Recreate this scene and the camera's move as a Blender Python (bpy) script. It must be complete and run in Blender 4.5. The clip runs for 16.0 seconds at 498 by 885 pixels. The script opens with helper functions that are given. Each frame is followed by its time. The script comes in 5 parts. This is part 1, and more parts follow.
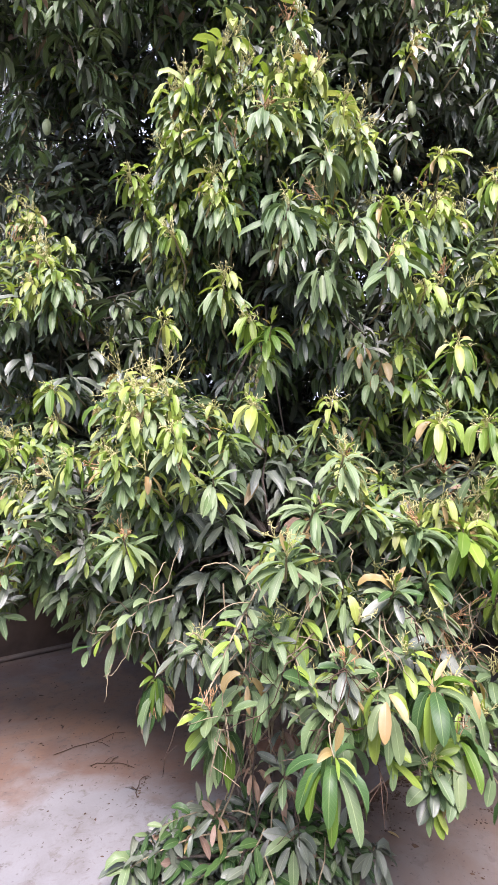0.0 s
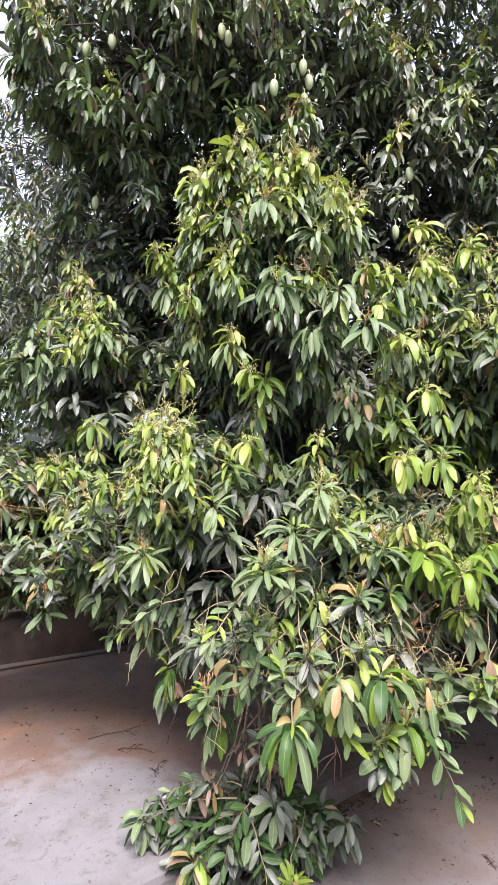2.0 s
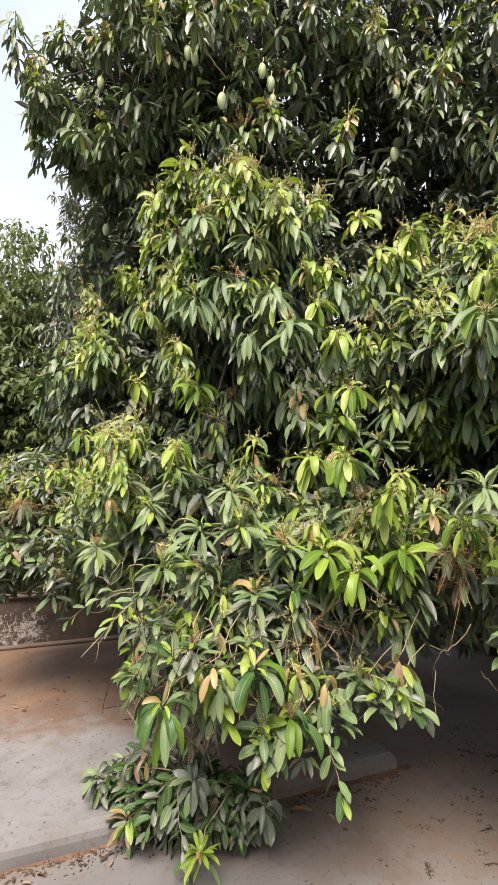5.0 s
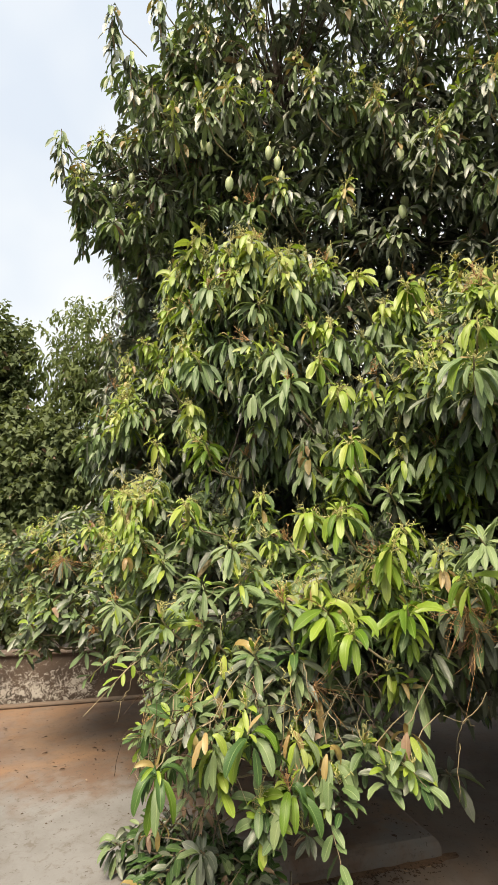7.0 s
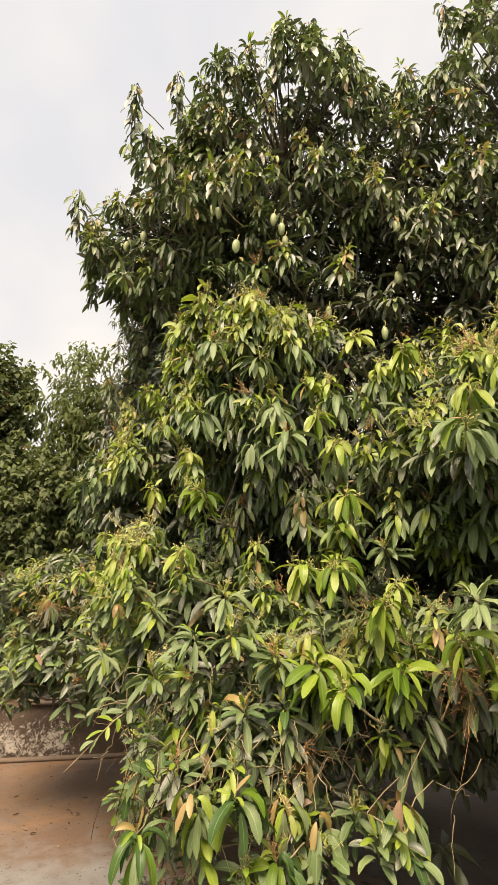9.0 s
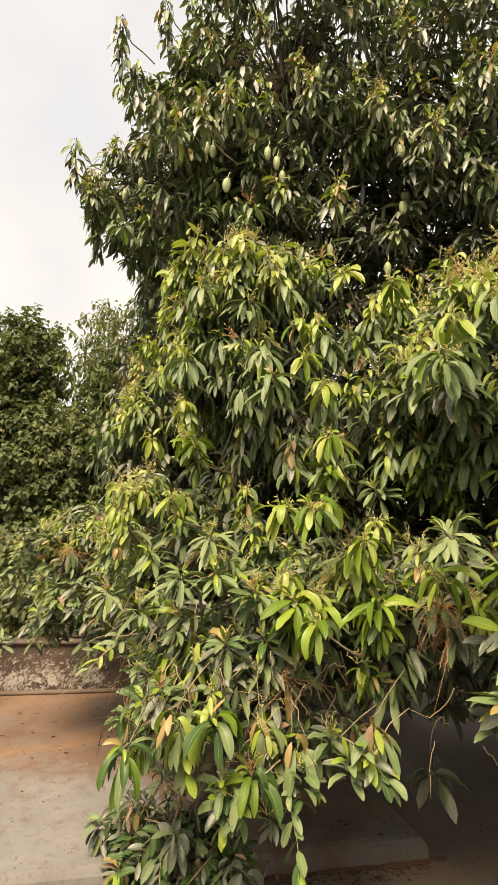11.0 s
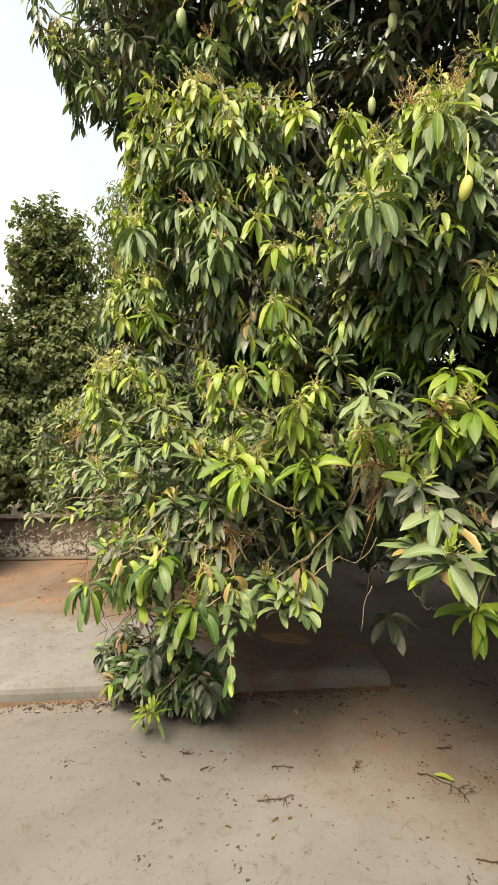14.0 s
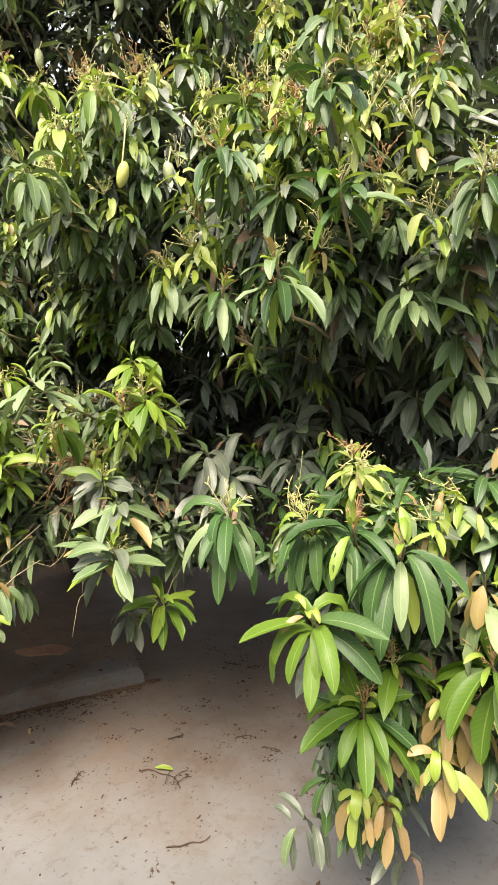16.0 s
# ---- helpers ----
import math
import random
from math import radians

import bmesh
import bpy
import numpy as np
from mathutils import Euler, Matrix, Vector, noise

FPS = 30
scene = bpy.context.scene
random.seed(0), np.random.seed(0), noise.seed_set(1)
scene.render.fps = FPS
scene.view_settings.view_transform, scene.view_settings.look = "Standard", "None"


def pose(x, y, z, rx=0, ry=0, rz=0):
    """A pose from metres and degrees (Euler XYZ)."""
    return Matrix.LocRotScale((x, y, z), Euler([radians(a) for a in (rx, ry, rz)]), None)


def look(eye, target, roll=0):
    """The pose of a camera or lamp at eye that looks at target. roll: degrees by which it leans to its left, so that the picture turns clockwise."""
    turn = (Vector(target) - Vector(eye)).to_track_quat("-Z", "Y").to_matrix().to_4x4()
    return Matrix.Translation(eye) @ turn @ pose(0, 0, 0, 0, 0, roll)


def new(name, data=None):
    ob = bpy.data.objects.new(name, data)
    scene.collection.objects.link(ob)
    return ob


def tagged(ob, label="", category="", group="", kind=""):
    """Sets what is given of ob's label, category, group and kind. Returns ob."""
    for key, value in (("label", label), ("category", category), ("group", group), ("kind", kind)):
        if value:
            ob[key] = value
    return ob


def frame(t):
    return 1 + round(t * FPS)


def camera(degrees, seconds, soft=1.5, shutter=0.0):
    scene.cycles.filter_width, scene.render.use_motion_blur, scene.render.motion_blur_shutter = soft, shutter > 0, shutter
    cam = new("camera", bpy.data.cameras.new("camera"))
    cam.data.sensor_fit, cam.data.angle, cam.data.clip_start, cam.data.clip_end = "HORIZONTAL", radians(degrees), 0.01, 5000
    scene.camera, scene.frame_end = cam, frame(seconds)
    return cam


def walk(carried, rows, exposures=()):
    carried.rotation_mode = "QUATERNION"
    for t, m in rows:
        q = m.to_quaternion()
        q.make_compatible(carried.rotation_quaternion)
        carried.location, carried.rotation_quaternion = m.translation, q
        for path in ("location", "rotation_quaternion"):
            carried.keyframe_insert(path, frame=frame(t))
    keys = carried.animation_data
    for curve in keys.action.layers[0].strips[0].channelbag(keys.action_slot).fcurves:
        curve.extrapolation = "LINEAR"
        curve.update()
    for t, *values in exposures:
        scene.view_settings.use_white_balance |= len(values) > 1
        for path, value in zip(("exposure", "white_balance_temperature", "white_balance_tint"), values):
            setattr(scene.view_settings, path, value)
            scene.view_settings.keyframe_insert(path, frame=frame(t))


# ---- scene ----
cam = camera(54.2, 16.0, soft=1.0)
PATH = [
    (0, (-0.001, -0.008, 1.573), (-0.006, 1.981, 1.786), 0.0),
    (0.5, (0.011, -0.124, 1.578), (-0.032, 1.856, 1.859), 1.0),
    (1, (0.023, -0.243, 1.562), (-0.042, 1.734, 1.858), 1.0),
    (1.5, (0.072, -0.338, 1.579), (-0.027, 1.638, 1.876), 1.1),
    (2, (0.225, -0.407, 1.579), (0.036, 1.562, 1.873), 1.1),
    (2.5, (0.374, -0.486, 1.596), (0.141, 1.479, 1.888), 1.6),
    (3, (0.471, -0.539, 1.604), (0.245, 1.427, 1.897), 1.7),
    (3.2, (0.541, -0.536, 1.601), (0.32, 1.431, 1.892), 1.2),
    (5.3, (1.233, -0.331, 1.638), (0.507, 1.516, 1.887), 1.3),
    (5.5, (1.273, -0.327, 1.642), (0.526, 1.51, 1.902), 1.5),
    (6, (1.307, -0.291, 1.645), (0.548, 1.533, 1.96), 0.6),
    (6.5, (1.401, -0.28, 1.654), (0.546, 1.493, 2.008), 0.1),
    (7, (1.471, -0.283, 1.667), (0.566, 1.444, 2.112), 0.2),
    (7.5, (1.479, -0.282, 1.67), (0.585, 1.427, 2.202), 0.2),
    (8, (1.484, -0.309, 1.673), (0.6, 1.38, 2.278), 1.0),
    (8.5, (1.476, -0.335, 1.674), (0.602, 1.349, 2.308), 1.7),
    (8.7, (1.475, -0.335, 1.671), (0.613, 1.354, 2.307), 2.2),
    (10.8, (1.649, -0.222, 1.626), (0.695, 1.464, 2.123), 1.0),
    (11, (1.717, -0.184, 1.62), (0.689, 1.471, 2.072), 1.6),
    (11.5, (1.822, -0.067, 1.596), (0.724, 1.571, 1.93), 1.0),
    (12, (1.914, 0.064, 1.545), (0.808, 1.722, 1.723), 1.8),
    (12.5, (2.04, 0.094, 1.521), (0.896, 1.731, 1.611), 1.2),
    (13, (2.153, 0.102, 1.52), (0.936, 1.689, 1.554), 1.1),
    (13.5, (2.16, 0.1, 1.515), (0.919, 1.669, 1.525), 0.5),
    (14, (2.163, 0.091, 1.518), (0.923, 1.66, 1.528), 0.2),
    (14.5, (2.249, 0.131, 1.508), (1.173, 1.816, 1.514), -1.9),
    (15, (2.37, 0.197, 1.522), (1.381, 1.936, 1.527), -1.2),
    (15.5, (2.53, 0.285, 1.534), (1.648, 2.08, 1.535), -1.2),
    (16, (2.65, 0.456, 1.5), (1.963, 2.334, 1.488), -1.6),
]
# seconds, stops, kelvin, tint
EXPOSURES = [(0.0, 1.08, 5950, 33), (3.0, 0.87, 6250, 27), (5.5, 0.64, 7000, 18), (7.5, 0.52, 7900, 13), (8.5, 0.47, 8500, 19), (11.0, 0.55, 9100, 19), (12.5, 0.73, 9050, 16), (13.2, 0.71, 8350, 14), (14.0, 0.68, 8100, 11), (14.5, 0.77, 7850, 12), (15.0, 0.98, 7600, 14), (16.0, 1.08, 7100, 16)]
walk(cam, [(t, look(eye, target, roll)) for t, eye, target, roll in PATH], EXPOSURES)

# ---------------------------------------------------------------- light
world = bpy.data.worlds.new("overcast_sky")
scene.world = world
world.use_nodes = True
wn, wl = world.node_tree.nodes, world.node_tree.links
sky = wn.new("ShaderNodeTexSky")
sky.sky_type, sky.sun_disc = "NISHITA", False
SUN_ELEV, SUN_ROT = radians(58), radians(176)
sky.sun_elevation, sky.sun_rotation = SUN_ELEV, SUN_ROT
sky.dust_density, sky.air_density = 4.0, 1.0
grey = wn.new("ShaderNodeHueSaturation")
grey.inputs["Saturation"].default_value = 0.35
cloud = wn.new("ShaderNodeTexNoise")
cloud.inputs["Scale"].default_value, cloud.inputs["Detail"].default_value = 1.6, 4.0
ramp = wn.new("ShaderNodeValToRGB")
ramp.color_ramp.elements[0].position, ramp.color_ramp.elements[0].color = 0.35, (6.0, 7.5, 9.5, 1)
ramp.color_ramp.elements[1].position, ramp.color_ramp.elements[1].color = 0.65, (9.0, 10.1, 10.9, 1)
veil = wn.new("ShaderNodeMix")
veil.data_type = "RGBA"
veil.inputs["Factor"].default_value = 0.8
coords = wn.new("ShaderNodeTexCoord")
wl.new(coords.outputs["Generated"], cloud.inputs["Vector"])
wl.new(cloud.outputs["Fac"], ramp.inputs["Fac"])
wl.new(sky.outputs["Color"], grey.inputs["Color"])
wl.new(grey.outputs["Color"], veil.inputs["A"])
wl.new(ramp.outputs["Color"], veil.inputs["B"])
back = wn["Background"]
back.inputs["Strength"].default_value = 0.092
wl.new(veil.outputs["Result"], back.inputs["Color"])

sun_data = bpy.data.lights.new("sun", "SUN")
sun_data.energy, sun_data.angle, sun_data.color = 5.0, radians(34), (1.0, 0.94, 0.82)
sun = new("sun", sun_data)
sun_dir = Vector((math.sin(SUN_ROT) * math.cos(SUN_ELEV), math.cos(SUN_ROT) * math.cos(SUN_ELEV), math.sin(SUN_ELEV)))
sun.matrix_world = look(sun_dir * 40, (0, 0, 0))

# ---------------------------------------------------------------- materials


def material(name, rough=0.6, spec=0.35):
    m = bpy.data.materials.new(name)
    m.use_nodes = True
    n, l = m.node_tree.nodes, m.node_tree.links
    b = n["Principled BSDF"]
    b.inputs["Roughness"].default_value = rough
    b.inputs["Specular IOR Level"].default_value = spec
    return m, n, l, b


def noise_node(n, l, scale, detail=5.0, rough=0.55, vector=None, distort=0.0):
    t = n.new("ShaderNodeTexNoise")
    t.inputs["Scale"].default_value, t.inputs["Detail"].default_value = scale, detail
    t.inputs["Roughness"].default_value, t.inputs["Distortion"].default_value = rough, distort
    if vector:
        l.new(vector, t.inputs["Vector"])
    return t


def ramp_node(n, l, fac, *stops):
    r = n.new("ShaderNodeValToRGB")
    e = r.color_ramp.elements
    while len(e) < len(stops):
        e.new(0.5)
    for k, (pos, col) in zip(e, stops):
        k.position, k.color = pos, (*col, 1) if len(col) == 3 else col
    l.new(fac, r.inputs["Fac"])
    return r


def mix_node(n, l, fac, a, b, mode="MIX"):
    x = n.new("ShaderNodeMix")
    x.data_type, x.blend_type = "RGBA", mode
    for key, v in (("Factor", fac), ("A", a), ("B", b)):
        if isinstance(v, (int, float)):
            x.inputs[key].default_value = v
        elif isinstance(v, tuple):
            x.inputs[key].default_value = (*v, 1)
        else:
            l.new(v, x.inputs[key])
    return x.outputs["Result"]


def math_node(n, l, op, a, b=0.0, clamp=False):
    x = n.new("ShaderNodeMath")
    x.operation, x.use_clamp = op, clamp
    for k, v in enumerate((a, b)):
        if isinstance(v, (int, float)):
            x.inputs[k].default_value = v
        else:
            l.new(v, x.inputs[k])
    return x.outputs[0]


def bump_node(n, l, b, height, strength, distance):
    x = n.new("ShaderNodeBump")
    x.inputs["Strength"].default_value, x.inputs["Distance"].default_value = strength, distance
    l.new(height, x.inputs["Height"])
    l.new(x.outputs["Normal"], b.inputs["Normal"])


def leaf_material(name, dark, mid, light, vein, rough, through_light, dust, veins=1.0, wax=0.8):
    """A leaf: three tones by the leaf's own chance, pale midrib and side veins along its UV, dust in blotches."""
    m, n, l, b = material(name, rough, wax)
    geo, info, uv = n.new("ShaderNodeNewGeometry"), n.new("ShaderNodeObjectInfo"), n.new("ShaderNodeUVMap")
    own = math_node(n, l, "FRACT", math_node(n, l, "ADD", geo.outputs["Random Per Island"], info.outputs["Random"]))
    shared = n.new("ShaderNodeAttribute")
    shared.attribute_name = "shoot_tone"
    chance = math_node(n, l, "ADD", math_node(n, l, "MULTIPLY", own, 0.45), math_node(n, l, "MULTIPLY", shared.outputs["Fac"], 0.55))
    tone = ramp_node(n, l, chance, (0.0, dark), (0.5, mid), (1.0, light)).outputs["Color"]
    pos = geo.outputs["Position"]
    blot = noise_node(n, l, 38.0, 4.0, 0.6, pos)
    tone = mix_node(n, l, math_node(n, l, "MULTIPLY", blot.outputs["Fac"], 0.5), tone, tuple(c * 0.62 for c in mid))
    grime = noise_node(n, l, 9.0, 6.0, 0.7, pos)
    film = math_node(n, l, "MULTIPLY", ramp_node(n, l, grime.outputs["Fac"], (0.42, (0, 0, 0)), (0.72, (1, 1, 1))).outputs["Color"], dust)
    tone = mix_node(n, l, film, tone, (0.40, 0.40, 0.35))
    sep = n.new("ShaderNodeSeparateXYZ")
    l.new(uv.outputs["UV"], sep.inputs["Vector"])
    side = math_node(n, l, "ABSOLUTE", math_node(n, l, "SUBTRACT", sep.outputs["Y"], 0.5))
    rib = math_node(n, l, "SUBTRACT", 1.0, math_node(n, l, "DIVIDE", side, 0.05), True)
    wave = math_node(n, l, "SINE", math_node(n, l, "MULTIPLY", math_node(n, l, "SUBTRACT", sep.outputs["X"], math_node(n, l, "MULTIPLY", side, 0.28)), 95.0))
    fine = math_node(n, l, "MULTIPLY", math_node(n, l, "POWER", math_node(n, l, "MAXIMUM", wave, 0.0), 6.0), 0.15 * veins)
    mask = math_node(n, l, "MAXIMUM", math_node(n, l, "MULTIPLY", rib, 0.9 * veins), fine)
    tone = mix_node(n, l, mask, tone, vein)
    l.new(tone, b.inputs["Base Color"])
    bump_node(n, l, b, math_node(n, l, "ADD", mask, math_node(n, l, "MULTIPLY", blot.outputs["Fac"], 0.8)), 0.35, 0.002)
    l.new(math_node(n, l, "ADD", rough, math_node(n, l, "MULTIPLY", film, 0.35)), b.inputs["Roughness"])
    thin = n.new("ShaderNodeBsdfTranslucent")
    l.new(mix_node(n, l, 1.0, tone, (1.0, 1.0, 0.55), "MULTIPLY"), thin.inputs["Color"])
    mixer = n.new("ShaderNodeMixShader")
    mixer.inputs["Fac"].default_value = through_light
    l.new(b.outputs["BSDF"], mixer.inputs[1])
    l.new(thin.outputs["BSDF"], mixer.inputs[2])
    l.new(mixer.outputs["Shader"], n["Material Output"].inputs["Surface"])
    return m


LEAF_MATURE = leaf_material("leaf_mature", (0.072, 0.138, 0.048), (0.145, 0.226, 0.086), (0.265, 0.338, 0.158), (0.36, 0.44, 0.22), 0.46, 0.17, 0.16, 0.7, 0.40)
# dull older leaves; also the darker tone that stands for crown shade
LEAF_OLD_SHADED = leaf_material("leaf_old_shaded", (0.052, 0.076, 0.050), (0.105, 0.135, 0.088), (0.19, 0.215, 0.145), (0.25, 0.28, 0.18), 0.40, 0.06, 0.22, 0.8, 0.65)
LEAF_FRESH = leaf_material("leaf_fresh", (0.155, 0.285, 0.028), (0.265, 0.385, 0.048), (0.41, 0.46, 0.10), (0.48, 0.54, 0.20), 0.42, 0.28, 0.04, 0.5, 0.5)
LEAF_GOLD = leaf_material("leaf_gold", (0.33, 0.25, 0.065), (0.40, 0.29, 0.10), (0.33, 0.19, 0.07), (0.48, 0.41, 0.24), 0.5, 0.2, 0.15, 0.4)
LEAF_DEAD = leaf_material("leaf_dead", (0.12, 0.062, 0.036), (0.23, 0.135, 0.075), (0.38, 0.26, 0.16), (0.38, 0.28, 0.18), 0.75, 0.05, 0.3, 0.5)
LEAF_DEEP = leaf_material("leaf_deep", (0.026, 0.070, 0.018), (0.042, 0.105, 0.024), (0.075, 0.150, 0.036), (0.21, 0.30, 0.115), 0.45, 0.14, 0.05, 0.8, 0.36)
LEAF_TIP = leaf_material("leaf_tip", (0.24, 0.36, 0.060), (0.35, 0.44, 0.100), (0.50, 0.51, 0.20), (0.56, 0.58, 0.28), 0.42, 0.30, 0.03, 0.5, 0.4)
LEAF_LIME = leaf_material("leaf_lime", (0.066, 0.150, 0.012), (0.102, 0.200, 0.018), (0.155, 0.250, 0.030), (0.25, 0.34, 0.10), 0.46, 0.24, 0.03, 0.8, 0.36)
LEAVES = (LEAF_MATURE, LEAF_OLD_SHADED, LEAF_FRESH, LEAF_GOLD, LEAF_DEAD, LEAF_DEEP, LEAF_TIP, LEAF_LIME)
MATURE, OLD_SHADED, FRESH, GOLD, DEAD, DEEP, TIP = range(7)
LEAF_HEART = leaf_material("leaf_heart", (0.110, 0.152, 0.066), (0.138, 0.182, 0.082), (0.168, 0.212, 0.100), (0.19, 0.235, 0.12), 0.75, 0.30, 0.2, 0.3, 0.12)
LEAF_FAR = leaf_material("leaf_far", (0.120, 0.168, 0.062), (0.150, 0.200, 0.078), (0.185, 0.235, 0.098), (0.21, 0.26, 0.13), 0.75, 0.3, 0.15, 0.3, 0.12)




def simple_material(name, low, high, scale, rough, bump=0.3, dist=0.004, detail=6.0):
    m, n, l, b = material(name, rough, 0.3)
    geo = n.new("ShaderNodeNewGeometry")
    fine = noise_node(n, l, scale, detail, 0.65, geo.outputs["Position"])
    wide = noise_node(n, l, scale * 0.13, 3.0, 0.5, geo.outputs["Position"])
    both = math_node(n, l, "ADD", math_node(n, l, "MULTIPLY", fine.outputs["Fac"], 0.55), math_node(n, l, "MULTIPLY", wide.outputs["Fac"], 0.45))
    l.new(ramp_node(n, l, both, (0.32, low), (0.66, high)).outputs["Color"], b.inputs["Base Color"])
    bump_node(n, l, b, fine.outputs["Fac"], bump, dist)
    return m


BARK = simple_material("bark", (0.035, 0.028, 0.022), (0.15, 0.125, 0.10), 45.0, 0.9, 0.8, 0.01)
TWIG = simple_material("twig", (0.18, 0.14, 0.08), (0.40, 0.33, 0.21), 60.0, 0.7)
STALK_GREEN = simple_material("stalk_green", (0.36, 0.35, 0.12), (0.54, 0.50, 0.24), 80.0, 0.6)
STALK_DRY = simple_material("stalk_dry", (0.28, 0.14, 0.06), (0.52, 0.33, 0.17), 80.0, 0.8)
MANGO_SKIN = simple_material("mango_skin", (0.25, 0.32, 0.15), (0.42, 0.47, 0.26), 30.0, 0.42, 0.08, 0.002)
MANGO_RIPE = simple_material("mango_ripe", (0.36, 0.39, 0.09), (0.52, 0.49, 0.15), 30.0, 0.4, 0.08, 0.002)
LITTER = simple_material("litter", (0.028, 0.019, 0.014), (0.115, 0.072, 0.046), 60.0, 0.9)
IRON = simple_material("dark_iron", (0.010, 0.010, 0.010), (0.03, 0.028, 0.025), 50.0, 0.6)
EARTH = simple_material("earth", (0.07, 0.05, 0.035), (0.19, 0.14, 0.09), 6.0, 0.95, 0.8, 0.02)

# the terrace lies along its step: a along the step, b square to it towards the wall
AXIS = math.atan2(0.69, 0.72)
CORNER = Vector((0.96, 3.06, 0.0))
SITE = Matrix.Translation(CORNER) @ Matrix.Rotation(AXIS, 4, "Z")


def concrete_material(name, stain, rate, amount, soil_tone, damp_tone, soil_shade_right, slope, pale):
    """Trowelled cement in the terrace's own axes: pale cement, grey patches, soil stains towards the wall and to the
    right, where they also paint in the tree's shade, specks and grit.
    """
    m, n, l, b = material(name, 0.8, 0.25)
    o = n.new("ShaderNodeTexCoord").outputs["Object"]

    def cut(source, low, high, strength):
        return math_node(n, l, "MULTIPLY", ramp_node(n, l, source.outputs["Fac"], (low, (0, 0, 0)), (high, (1, 1, 1))).outputs["Color"], strength)

    broad = noise_node(n, l, 0.9, 5.0, 0.6, o, 0.6)
    mid = noise_node(n, l, 4.5, 6.0, 0.62, o, 0.3)
    spots = noise_node(n, l, 15.0, 6.0, 0.7, o, 0.8)
    specks = noise_node(n, l, 42.0, 4.0, 0.6, o, 0.4)
    fine = noise_node(n, l, 120.0, 5.0, 0.7, o)
    tone = ramp_node(n, l, broad.outputs["Fac"], *((at, tuple(c * pale for c in tint)) for at, tint in ((0.30, (0.178, 0.181, 0.182)), (0.5, (0.243, 0.248, 0.250)), (0.7, (0.325, 0.333, 0.338))))).outputs["Color"]
    tone = mix_node(n, l, cut(mid, 0.46, 0.66, 0.55), tone, (0.140, 0.133, 0.126))
    sep = n.new("ShaderNodeSeparateXYZ")
    l.new(o, sep.inputs["Vector"])
    wob = math_node(n, l, "MULTIPLY", math_node(n, l, "SUBTRACT", broad.outputs["Fac"], 0.5), 1.6)
    wob = math_node(n, l, "ADD", wob, math_node(n, l, "MULTIPLY", math_node(n, l, "SUBTRACT", mid.outputs["Fac"], 0.5), 0.7))
    # carries the soil stain, and tree shade painted with it, further to the right
    shift = math_node(n, l, "MULTIPLY", math_node(n, l, "MULTIPLY", math_node(n, l, "ADD", sep.outputs["X"], 1.7), slope, True), soil_shade_right)
    far = math_node(n, l, "SUBTRACT", math_node(n, l, "ADD", math_node(n, l, "ADD", sep.outputs["Y"], shift), wob), stain)
    far = math_node(n, l, "MULTIPLY", far, rate, True)
    blotch = ramp_node(n, l, mid.outputs["Fac"], (0.25, (0.6, 0.6, 0.6)), (0.6, (1, 1, 1))).outputs["Color"]
    soil = mix_node(n, l, cut(broad, 0.44, 0.56, 1.0), soil_tone, damp_tone)
    tone = mix_node(n, l, math_node(n, l, "MULTIPLY", math_node(n, l, "MULTIPLY", far, blotch), amount), tone, soil)
    tone = mix_node(n, l, cut(spots, 0.54, 0.68, 0.6), tone, (0.105, 0.082, 0.065))
    tone = mix_node(n, l, cut(specks, 0.62, 0.69, 0.75), tone, (0.065, 0.048, 0.038))
    tone = mix_node(n, l, math_node(n, l, "MULTIPLY", fine.outputs["Fac"], 0.5), tone, (0.15, 0.132, 0.118))
    l.new(tone, b.inputs["Base Color"])
    bump_node(n, l, b, math_node(n, l, "ADD", math_node(n, l, "MULTIPLY", fine.outputs["Fac"], 0.25), mid.outputs["Fac"]), 0.3, 0.012)
    return m


CEMENT = concrete_material("cement", -0.40, 1.1, 0.82, (0.200, 0.128, 0.082), (0.135, 0.088, 0.058), 1.15, 0.6, 0.74)
CEMENT_SOILED = concrete_material("cement_soiled", 1.05, 2.2, 0.92, (0.26, 0.142, 0.074), (0.155, 0.085, 0.050), 1.25, 1.2, 0.78)


DRIFT_DARK = simple_material("soil_band", (0.085, 0.050, 0.033), (0.19, 0.120, 0.078), 40.0, 0.95, 0.8, 0.01)
PLASTER = simple_material("plaster", (0.40, 0.37, 0.32), (0.56, 0.53, 0.47), 8.0, 0.9)
SUNLIT_ORANGE = simple_material("sunlit_orange", (0.30, 0.15, 0.085), (0.46, 0.26, 0.16), 22.0, 0.95)


